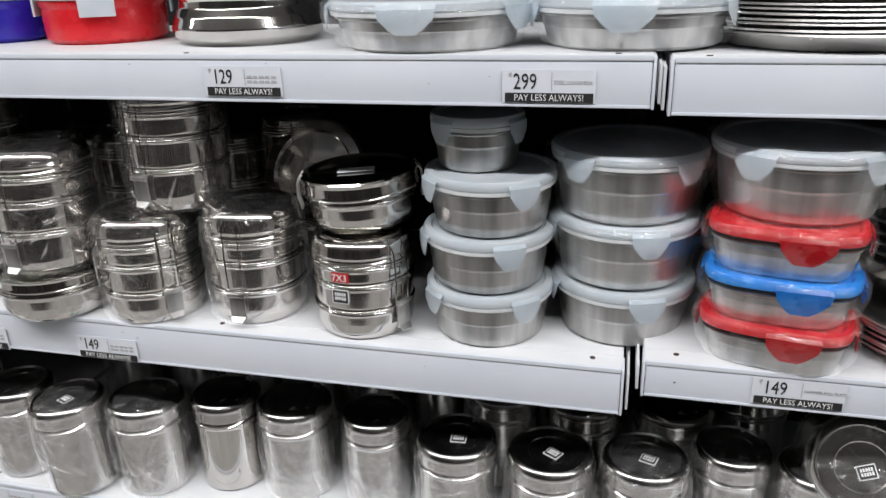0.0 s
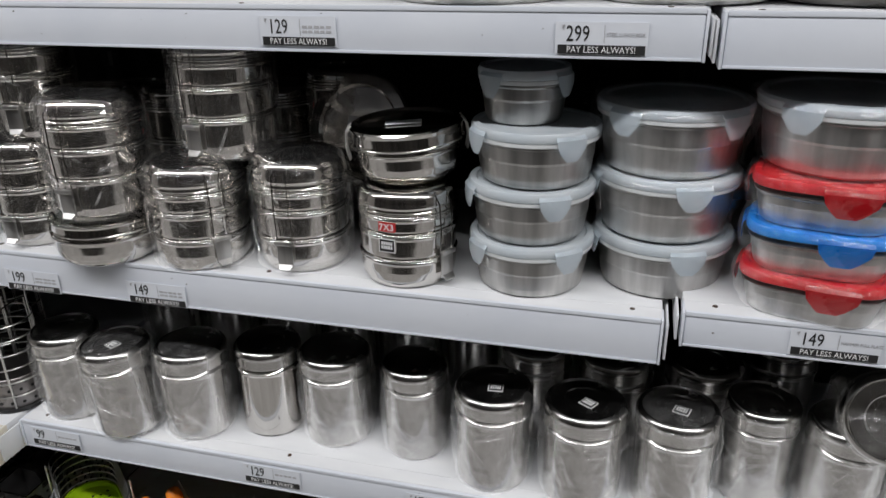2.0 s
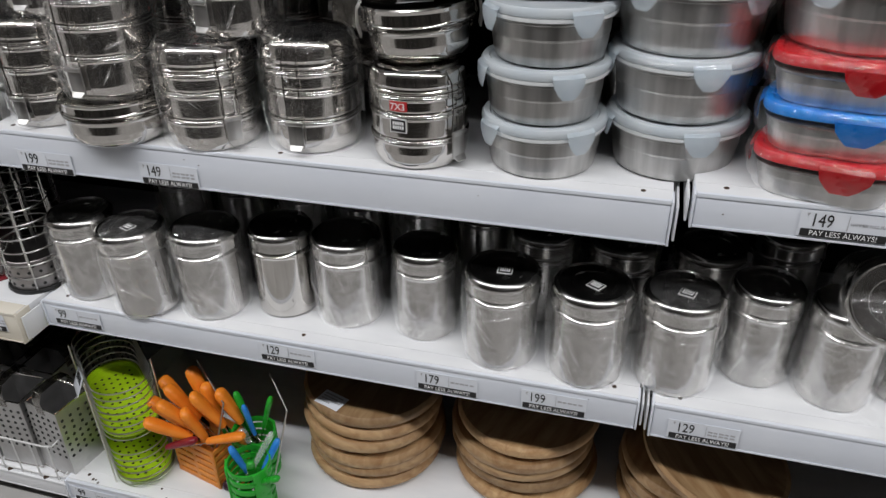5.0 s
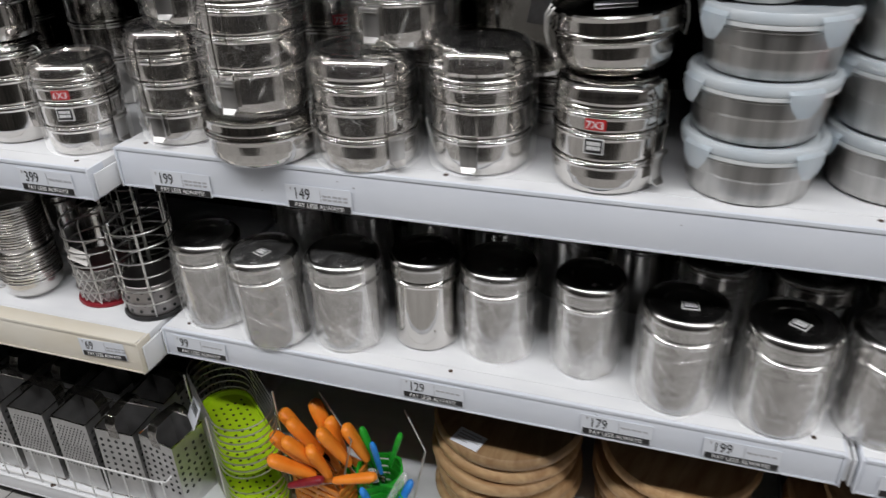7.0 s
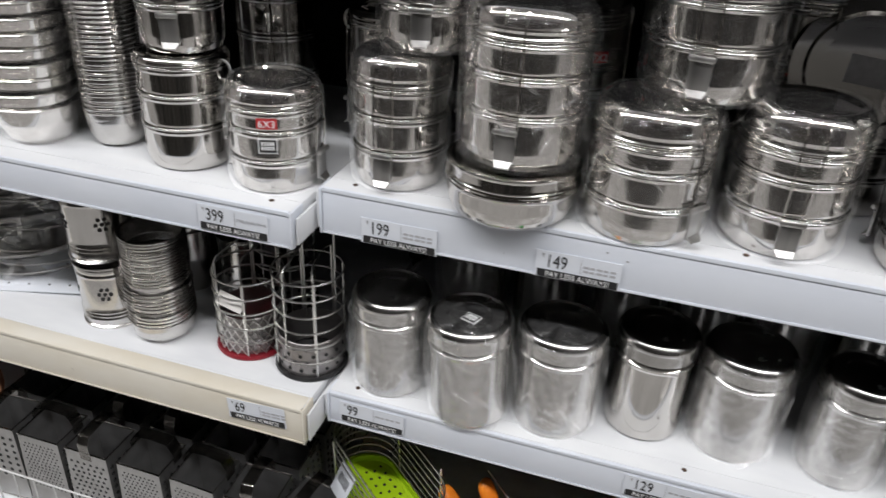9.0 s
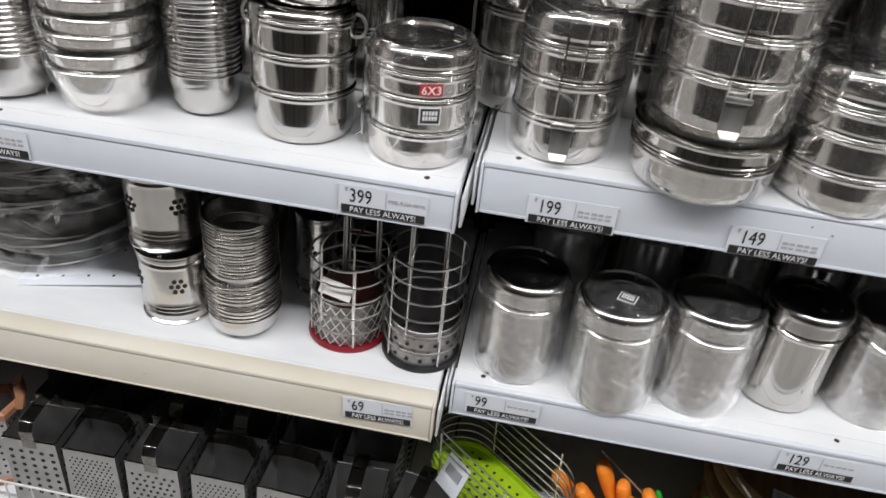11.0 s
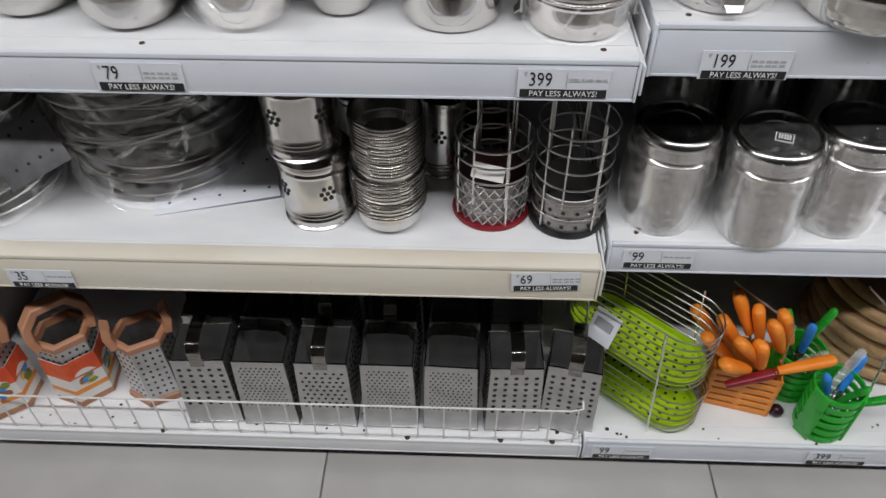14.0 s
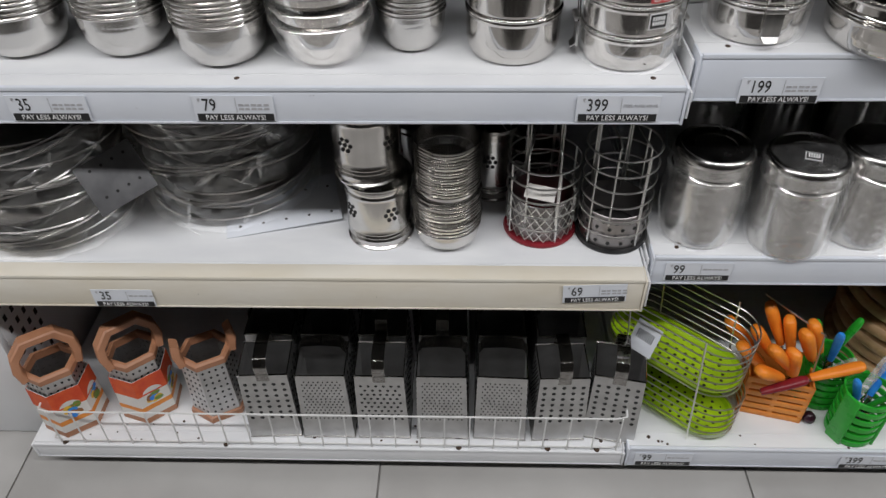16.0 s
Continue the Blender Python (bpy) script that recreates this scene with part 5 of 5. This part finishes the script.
def peach_grater(x, y, z, turn, carton, label, broken=False):
    """A six-sided grater with a peach plastic crown handle and foot, with or without its printed carton sleeve."""
    t = thing("hexagonal_grater", pose(x, y, z, 0, 0, turn) @ Matrix.Diagonal((0.84, 0.84, 1, 1)), label, "grater", "graters with peach handles")
    part("foot", lathe([(0.060, 0.0), (0.062, 0.002), (0.061, 0.012), (0.056, 0.014), (0.052, 0.012), (0.052, 0.0)], 48, hex_shape, closed=True), PEACH, t, "peach plastic foot", angle=25)
    part("blade_shell", lathe([(0.056, 0.012), (0.051, 0.132), (0.050, 0.132), (0.055, 0.012)], 48, hex_shape, closed=True), GRATER, t, angle=25)
    bm = bmesh.new()
    for f in range(6):
        for j in range(8):
            for i in range(4):
                zz = 0.024 + j * 0.0135
                rr = (0.056 - 0.006 * zz / 0.15) * math.cos(math.pi / 6)
                a = radians(60 * f + 30)
                n0 = len(bm.verts)
                lathe([(0, 0.001), (0.0024, 0.001), (0.003, -0.001)], 6, bm=bm)
                m = Matrix.Diagonal((1, 0.88, 1, 1)) @ Matrix.Rotation(a, 4, "Z") @ Matrix.Translation((rr, (i - 1.5) * 0.0125, zz)) @ Matrix.Rotation(math.pi / 2, 4, "Y")
                bmesh.ops.transform(bm, matrix=m, verts=list(bm.verts)[n0:])
    tagged(part("cutting_face", bm, HOLE, t, "rows of dark cutting holes", smooth=False), kind="stuff")
    part("collar", lathe([(0.0515, 0.128), (0.056, 0.130), (0.056, 0.140), (0.050, 0.143), (0.044, 0.143), (0.045, 0.128)], 48, hex_shape, closed=True), PEACH, t, "peach plastic collar", angle=25)
    pts = [(-0.047, -0.010, 0.134), (-0.053, -0.006, 0.154), (-0.050, 0.002, 0.172), (-0.027, 0.012, 0.190), (0.027, 0.012, 0.190), (0.050, 0.002, 0.172), (0.053, -0.006, 0.154), (0.047, -0.010, 0.134)]
    for arm in ((pts[:3], pts[5:]) if broken else (pts,)):
        part("handle", band(arm, 0.026, 0.0165), PEACH, t, "flat faceted peach plastic handle", angle=25)
    if carton:
        c = part("carton_sleeve", lathe([(0.061, 0.013), (0.0575, 0.105), (0.0565, 0.105), (0.060, 0.013)], 48, hex_shape, closed=True), CARTON, t, "white carton sleeve printed in orange red", angle=25)
        part("red_print", lathe([(0.0598, 0.066), (0.0582, 0.1055)], 48, hex_shape), CARTON_RED, c, "orange red printed band", angle=25)
        rng = random.Random(int(abs(x) * 1000))
        for face in (-90, -30):
            part("white_print", print_oval(face, 0.056, 0.024, 0.025, 0.0006), CARTON, c, "white oval printed field", smooth=False)
            for q in range(16):
                up = rng.uniform(-0.013, 0.015)
                paint, name = ((YELLOW, "yellow_print"), (GREEN_PRINT, "green_print"), (BROWN_PRINT, "brown_print"), (CABLE_BLUE, "blue_print"))[(q * 7) % 4 if q > 3 else q]
                part(name, print_oval(face, 0.055 + up * 0.8, rng.uniform(0.005, 0.010), rng.uniform(0.004, 0.008), 0.0010 + q * 0.00004, rng.uniform(-0.013, 0.013)), paint, c, smooth=False)
        bm = lathe([(0.0606, 0.030), (0.0602, 0.040)], 48, hex_shape)
        part("orange_print", bm, ORANGE_DULL, c, angle=25)
    return t


peach_grater(-1.930, 0.980, D["c1"], 34, True, "grater with a peach handle in a printed carton sleeve")
peach_grater(-1.808, 1.010, D["c1"], 40, True, "grater with a peach handle in a printed carton sleeve")
peach_grater(-1.688, 1.012, D["c1"], 28, False, "six-sided grater with a cut-out peach handle", True)

rng_dirt = random.Random(77)
bm = bmesh.new()
for k in range(46):
    n0 = len(bm.verts)
    lathe([(0, 0.0004), (rng_dirt.uniform(0.0006, 0.0026), 0.0003)], 7, bm=bm, wobble=0.4, seed=k)
    bx = rng_dirt.uniform(-1.97, -0.05)
    bmesh.ops.translate(bm, verts=list(bm.verts)[n0:], vec=(bx, 0.92 + rng_dirt.uniform(0.004, 0.05), D["c1" if bx < -1.01 else "b1"] + 0.0003))
tagged(part("dirt_specks", bm, RUST, smooth=False), "dark specks of dirt on the base shelves", "dirt", kind="stuff")

# low wire fence along the base shelf
fence = thing("wire_fence", Matrix.Translation((0, 0.926, D["c1"])), "low white wire fence along the base shelf front", "shelf fence")
WIRE_WHITE = surface("white_coated_wire", (0.66, 0.66, 0.65), (0.74, 0.74, 0.73), 0.35, 0, 80, bump=0.02)
for zz in (0.006, 0.082):
    part("rail_wire", wire(bmesh.new(), [(-1.955, 0.045, zz), (-1.948, 0.004, zz), (-1.93, 0, zz), (-1.5, 0, zz), (-1.03, 0, zz), (-1.012, 0.002, zz + 0.003), (-1.008, 0.05, zz + 0.006)], 0.0017, 6), WIRE_WHITE, fence)
for k in range(24):
    fx = -1.935 + k * 0.0398
    part("picket_wire", wire(bmesh.new(), [(fx, -0.002, 0.0), (fx + 0.0008, -0.002, 0.084)], 0.0014, 5), WIRE_WHITE, fence)
for fx in (-1.93, -1.66, -1.275, -1.13, -1.05):
    bm = lathe([(0, 0.004), (0.004, 0.003), (0.005, 0.0)], 10)
    bmesh.ops.translate(bm, verts=bm.verts, vec=(fx, -0.001, 0.0))
    part("fixing_bolt", bm, RUST, fence, "dark rusty fixing bolt")

# ---- racks, holders and boards on the base shelf ----


def oval_shape(length, width):
    """A stadium outline."""
    def f(a):
        c, s3 = math.cos(a), math.sin(a)
        half = (length - width) / 2
        rr = width / 2
        best = 0.0
        if abs(s3) > 1e-6:
            k = rr / abs(s3)
            if abs(c * k) <= half:
                return c * k, s3 * k
        cx = half if c > 0 else -half
        b = c * cx
        k = b + math.sqrt(max(b * b - (cx * cx - rr * rr), 0.0))
        return c * k, s3 * k
    return f


def lime_rack(x, y, z, turn, pitch):
    t = thing("wire_rack", pose(x, y, z, 0, 0, turn), "two tier chrome wire rack with lime green plastic trays", "dish rack")
    L, W = 0.218, 0.096
    ov = oval_shape(L, W)
    lean = Matrix.Rotation(radians(pitch), 4, "Y")
    for tier, zz in enumerate((0.010, 0.110)):
        m = Matrix.Translation((-0.010 * tier, 0, zz)) @ lean
        bm = lathe([(0, 0.0), (0.86, 0.0), (0.97, 0.003), (1.0, 0.010), (1.025, 0.010), (1.025, 0.013), (0.975, 0.013), (0.95, 0.005), (0.86, 0.003), (0, 0.003)], 64, ov)
        bmesh.ops.transform(bm, matrix=m, verts=bm.verts)
        tray = part("tray", bm, LIME, t, "lime green perforated plastic tray")
        bm = bmesh.new()
        for i in range(-5, 6):
            for j in (-2.5, -1.5, -0.5, 0.5, 1.5, 2.5):
                n0 = len(bm.verts)
                lathe([(0, 0.0034), (0.0026, 0.0034), (0.0026, 0.003)], 8, bm=bm)
                bmesh.ops.transform(bm, matrix=m @ Matrix.Translation((i * 0.0160 + 0.004 * (j % 2), j * 0.0128, 0.0)), verts=list(bm.verts)[n0:])
        tagged(part("drain_pattern", bm, HOLE, tray, smooth=False), kind="stuff")
        for k in range((6, 8)[tier]):
            bm2 = wire(bmesh.new(), ring_pts(1.035, 0.002 + k * 0.0150, 64, shape=ov), 0.0013, 6, True)
            bmesh.ops.transform(bm2, matrix=m, verts=bm2.verts)
            part("basket_wire", bm2, CHROME, t)
    for px, py in ((0.062, -0.055), (0.062, 0.055), (-0.062, -0.055), (-0.062, 0.055)):
        bm2 = wire(bmesh.new(), [(px + 0.004, py, 0.0 if px > 0 else 0.012), (px - 0.004, py, 0.12), (px - 0.012, py, 0.222)], 0.0015, 8)
        part("upright_wire", bm2, CHROME, t)
    bm = bmesh.new()
    sticker_mesh(bm, 0.042, 0.052, 0.0006, Matrix.Translation((-0.040, -0.057, 0.168)) @ Matrix.Rotation(radians(66), 4, "X") @ Matrix.Rotation(radians(-4), 4, "Z"))
    tag = part("paper_tag", bm, PAPER, t, "white paper tag with bar code", smooth=False)
    bm = bmesh.new()
    for i in range(9):
        box(bm, -0.014 + i * 0.0032, -0.0125 + i * 0.0032, -0.004, 0.012, 0.0008, 0.0011, 0, Matrix.Translation((-0.040, -0.057, 0.168)) @ Matrix.Rotation(radians(66), 4, "X") @ Matrix.Rotation(radians(-4), 4, "Z"))
    part("bar_print", bm, INK, tag, smooth=False)
    return t


lime_rack(-0.920, 1.024, D["b1"], -40, 1)


def slotted_box(x, y, z, turn):
    """An orange plastic cutlery box with horizontal slots."""
    t = thing("cutlery_box", pose(x, y, z, 0, 0, turn), "orange slotted plastic cutlery box full of peelers", "cutlery box")
    w, d, h = 0.100, 0.078, 0.086
    for k in range(6):
        z0 = 0.002 + k * 0.0155
        bm = bmesh.new()
        box(bm, -w / 2, w / 2, -d / 2, -d / 2 + 0.003, z0, z0 + 0.0105, 0.0008)
        part("slat", bm, ORANGE_DULL, t)
        bm = bmesh.new()
        box(bm, w / 2 - 0.003, w / 2, -d / 2, d / 2, z0, z0 + 0.0105, 0.0008)
        part("slat", bm, ORANGE_DULL, t)
        bm = bmesh.new()
        box(bm, -w / 2, -w / 2 + 0.003, -d / 2, d / 2, z0, z0 + 0.0105, 0.0008)
        part("slat", bm, ORANGE_DULL, t)
    bm = bmesh.new()
    for sx in (-1, 0, 1):
        box(bm, sx * (w / 2 - 0.003) - 0.004, sx * (w / 2 - 0.003) + 0.004, -d / 2 + 0.0005, -d / 2 + 0.004, 0, h + 0.004, 0.0008)
    box(bm, -w / 2 + 0.001, w / 2 - 0.001, -d / 2 + 0.001, d / 2 - 0.001, 0.0, 0.003, 0.0008)
    box(bm, -w / 2 + 0.001, w / 2 - 0.001, d / 2 - 0.003, d / 2, 0.0, h + 0.003, 0.0008)
    part("frame", bm, ORANGE_DULL, t)
    return t


slotted_box(-0.752, 1.022, D["b1"], -14)


def peeler(x, y, z, direction, length, col, name, label, thick=0.0105, blade=True, group="orange handled peelers"):
    """A peeler or knife stuck into a holder: handle swelling to a round end, thin blade below."""
    d = Vector(direction).normalized()
    q = d.to_track_quat("Z", "Y").to_matrix().to_4x4()
    t = thing(name, Matrix.Translation((x, y, z)) @ q, label, "kitchen tool", group)
    k = thick
    flat = rounded_shape(1.0, 0.72, 2.4)
    part("handle", lathe([(0, 0.0), (k * 0.60, 0.001), (k * 0.68, length * 0.1), (k * 0.80, length * 0.35), (k * 0.92, length * 0.70), (k * 0.90, length * 0.86), (k * 0.76, length * 0.945), (k * 0.45, length * 0.99), (0, length)], 20, flat), col, t)
    if blade:
        bm = bmesh.new()
        box(bm, -0.006, 0.006, -0.0006, 0.0006, -0.045, 0.002, 0.0003)
        part("blade", bm, STEEL, t, "thin steel blade")
    return t


PL = "orange plastic handle of a peeler standing in the box"
for foot, end in (((-0.764, 0.992, 0.180), (-0.822, 0.956, 0.236)), ((-0.752, 1.002, 0.192), (-0.802, 0.976, 0.264)), ((-0.742, 1.000, 0.176), (-0.764, 0.986, 0.248)), ((-0.712, 1.018, 0.196), (-0.750, 1.000, 0.276)),
                  ((-0.768, 1.030, 0.190), (-0.816, 1.020, 0.262)), ((-0.786, 1.014, 0.180), (-0.840, 1.000, 0.244)), ((-0.796, 1.046, 0.190), (-0.848, 1.050, 0.250)), ((-0.752, 1.046, 0.200), (-0.788, 1.058, 0.280)),
                  ((-0.735, 1.040, 0.190), (-0.755, 1.046, 0.260)), ((-0.690, 1.040, 0.190), (-0.722, 1.034, 0.262))):
    way = Vector(end) - Vector(foot)
    peeler(*foot, way, way.length, ORANGE, "vegetable_peeler", PL, 0.0148)
peeler(-0.724, 0.982, 0.190, (0.073, 0.0, 0.030), 0.082, ORANGE, "vegetable_peeler", PL, 0.0110)
peeler(-0.800, 0.968, 0.170, (0.066, 0.0, 0.034), 0.074, MAROON, "kitchen_knife", "maroon handled kitchen knife lying across the box", 0.0095, False, "maroon tools")


def ring_cup(x, y, z, r, h, turn, tilt):
    """A green plastic cup made of stacked rings on flat ribs."""
    t = thing("ring_cup", pose(x, y, z, tilt[0], tilt[1], turn), "bright green plastic cutlery cup with open rings", "cutlery cup", "green ring cups")
    for k in range(6):
        zz = 0.003 + k * (h - 0.010) / 5
        part("ring", lathe([(r * 0.93, zz), (r, zz), (r * 1.01, zz + 0.006), (r, zz + 0.010), (r * 0.93, zz + 0.010)], 40, closed=True), GREEN, t)
    for a in (-60, 60, 180):
        bm = bmesh.new()
        box(bm, r * 0.93, r * 1.05, -0.014, 0.014, 0.0, h + 0.004, 0.0015)
        bmesh.ops.rotate(bm, verts=bm.verts, cent=(0, 0, 0), matrix=Matrix.Rotation(radians(a), 3, "Z"))
        part("rib", bm, GREEN, t)
    part("base", lathe([(0, 0.0), (r * 0.95, 0.0), (r * 0.95, 0.004), (0, 0.004)], 32), GREEN, t)
    return t


CHROME_BENDS = (((-0.786, 1.080, 0.277), (-0.705, 1.020, 0.247), (-0.715, 0.990, 0.170)), ((-0.617, 1.040, 0.315), (-0.571, 1.000, 0.280), (-0.592, 0.958, 0.150)))
for bend in CHROME_BENDS:
    t = thing("wire_prong", pose(0, 0, 0), "bent chrome wire prong leaning over the cups", "wire prong", "chrome wire prongs")
    part("rod", wire(bmesh.new(), bend, 0.0016, 8), CHROME, t)
t = thing("beet_ball", pose(-0.698, 0.978, D["b1"] + 0.011), "small dark purple plastic ball on the base shelf", "ball")
part("ball", lathe([(0, -0.011), (0.006, -0.009), (0.0105, -0.003), (0.0105, 0.003), (0.006, 0.009), (0, 0.011)], 16), PLUM, t)
ring_cup(-0.637, 0.963, D["b1"], 0.037, 0.100, 30, (0, 0))
ring_cup(-0.667, 1.036, D["b1"], 0.038, 0.092, 10, (0, 0))
CLEARP = film("clear_handle", 0.25, 1.0, 0.08, 30.0)
for (px, py, pz), dr, ln, col, nm in (((-0.605, 0.965, 0.165), (0.25, -0.30, 0.9), 0.085, GREEN, "green"), ((-0.620, 0.975, 0.165), (-0.30, -0.10, 0.9), 0.080, CABLE_BLUE, "blue"), ((-0.612, 0.985, 0.170), (0.40, 0.25, 0.8), 0.100, CLEARP, "clear"),
                                      ((-0.640, 1.045, 0.180), (-0.10, -0.10, 1.0), 0.095, CABLE_BLUE, "blue"), ((-0.650, 1.055, 0.180), (-0.35, 0.10, 1.0), 0.105, GREEN, "green"), ((-0.630, 1.060, 0.185), (0.30, 0.05, 1.0), 0.100, GREEN, "green"), ((-0.645, 1.030, 0.175), (0.15, -0.40, 0.8), 0.085, CLEARP, "clear"),
                                      ((-0.600, 0.960, 0.160), (0.75, -0.15, 0.5), 0.090, GREEN, "green"), ((-0.595, 0.985, 0.165), (0.35, 0.35, 0.8), 0.085, CABLE_BLUE, "blue")):
    peeler(px - 0.026, py - 0.008, pz - 0.012, dr, ln * 0.78, col, "kitchen_brush", "small %s plastic handled kitchen tool in a cup" % nm, 0.008, True, "tools in the green cups")


def board_mesh(r, h, seed):
    bm = lathe([(0, 0.0), (r * 0.93, 0.0), (r * 0.985, h * 0.2), (r, h * 0.5), (r * 0.99, h * 0.8), (r * 0.955, h), (r * 0.5, h + 0.0004), (0, h + 0.0004)], 48, wobble=0.006, seed=seed)
    return bm


def boards(x, y, z, r, count, pitch, seed, tilt=1.2):
    rng = random.Random(seed)
    meshes = []
    for k in range(count):
        m = pose(x + rng.uniform(-0.006, 0.006), y + rng.uniform(-0.006, 0.006), z + k * pitch, rng.uniform(-tilt, tilt) * (k > 0), rng.uniform(-tilt, tilt) * (k > 0), rng.uniform(0, 360))
        t = thing("rolling_board", m, "round turned wooden rolling board in a stack", "rolling board", "wooden rolling boards")
        rr = r * rng.uniform(0.96, 1.0)
        part("board", board_mesh(rr, pitch * 0.80, seed + k), WOOD, t)
        for a in (30, 150, 270):
            bm = lathe([(0, 0.0), (0.012, 0.0), (0.014, -pitch * 0.20), (0, -pitch * 0.20)], 12)
            bmesh.ops.translate(bm, verts=bm.verts, vec=(math.cos(radians(a)) * r * 0.6, math.sin(radians(a)) * r * 0.6, pitch * 0.0))
            part("foot", bm, WOOD, t)
    return x, y, z + count * pitch


PT = 0.0285
boards(-0.478, 1.155, D["b1"] + 0.006, 0.127, 6, PT, 51, 2.2)
boards(-0.205, 1.190, D["b1"] + 0.006, 0.130, 5, PT, 62, 2.5)
boards(0.090, 1.175, D["a1"] + 0.006, 0.126, 4, PT, 73, 2.5)
bm = bmesh.new()
sticker_mesh(bm, 0.050, 0.034, 0.0006)
bl = part("price_sticker", bm, PAPER, smooth=False)
bl.matrix_world = pose(-0.522, 1.066, D["b1"] + 6 * PT + 0.0022, 0, 0, -18)
tagged(bl, "white printed price sticker on a wooden board", "sticker")
for k, half in enumerate((0.019, 0.015, 0.020, 0.011)):
    bm = bmesh.new()
    box(bm, -0.020, -0.020 + half * 2, 0.0085 - k * 0.0062, 0.0115 - k * 0.0062, 0.0008, 0.0010)
    part("printed_line", bm, GREY_INK, bl, smooth=False)
t = thing("rolling_board", pose(0.105, 1.130, D["a1"] + 4 * PT + 0.028, 14, 8, 40), "round hollowed wooden board leaning on a stack", "rolling board", "wooden rolling boards")
part("board", lathe([(0, 0.0), (0.09, 0.0), (0.118, 0.010), (0.120, 0.020), (0.112, 0.022), (0.085, 0.010), (0, 0.008)], 48, wobble=0.006, seed=9), WOOD, t)

# ---- floor tiles ----
TILE = 0.62
tile_bm = bmesh.new()
box(tile_bm, -TILE / 2 + 0.0016, TILE / 2 - 0.0016, -TILE / 2 + 0.0016, TILE / 2 - 0.0016, -0.004, 0.0, 0.0008)
first_tile = part("tile", tile_bm, FLOOR_TILE, floor)
count = 0
for i in range(-6, 5):
    for j in range(-3, 2):
        ox, oy = -1.410 + TILE * (i + 0.5), 0.70 + TILE * (j + 0.5)
        if count == 0:
            ob = first_tile
        else:
            ob = new("tile", first_tile.data)
            ob.parent = floor
        ob.location = (ox, oy, 0)
        count += 1
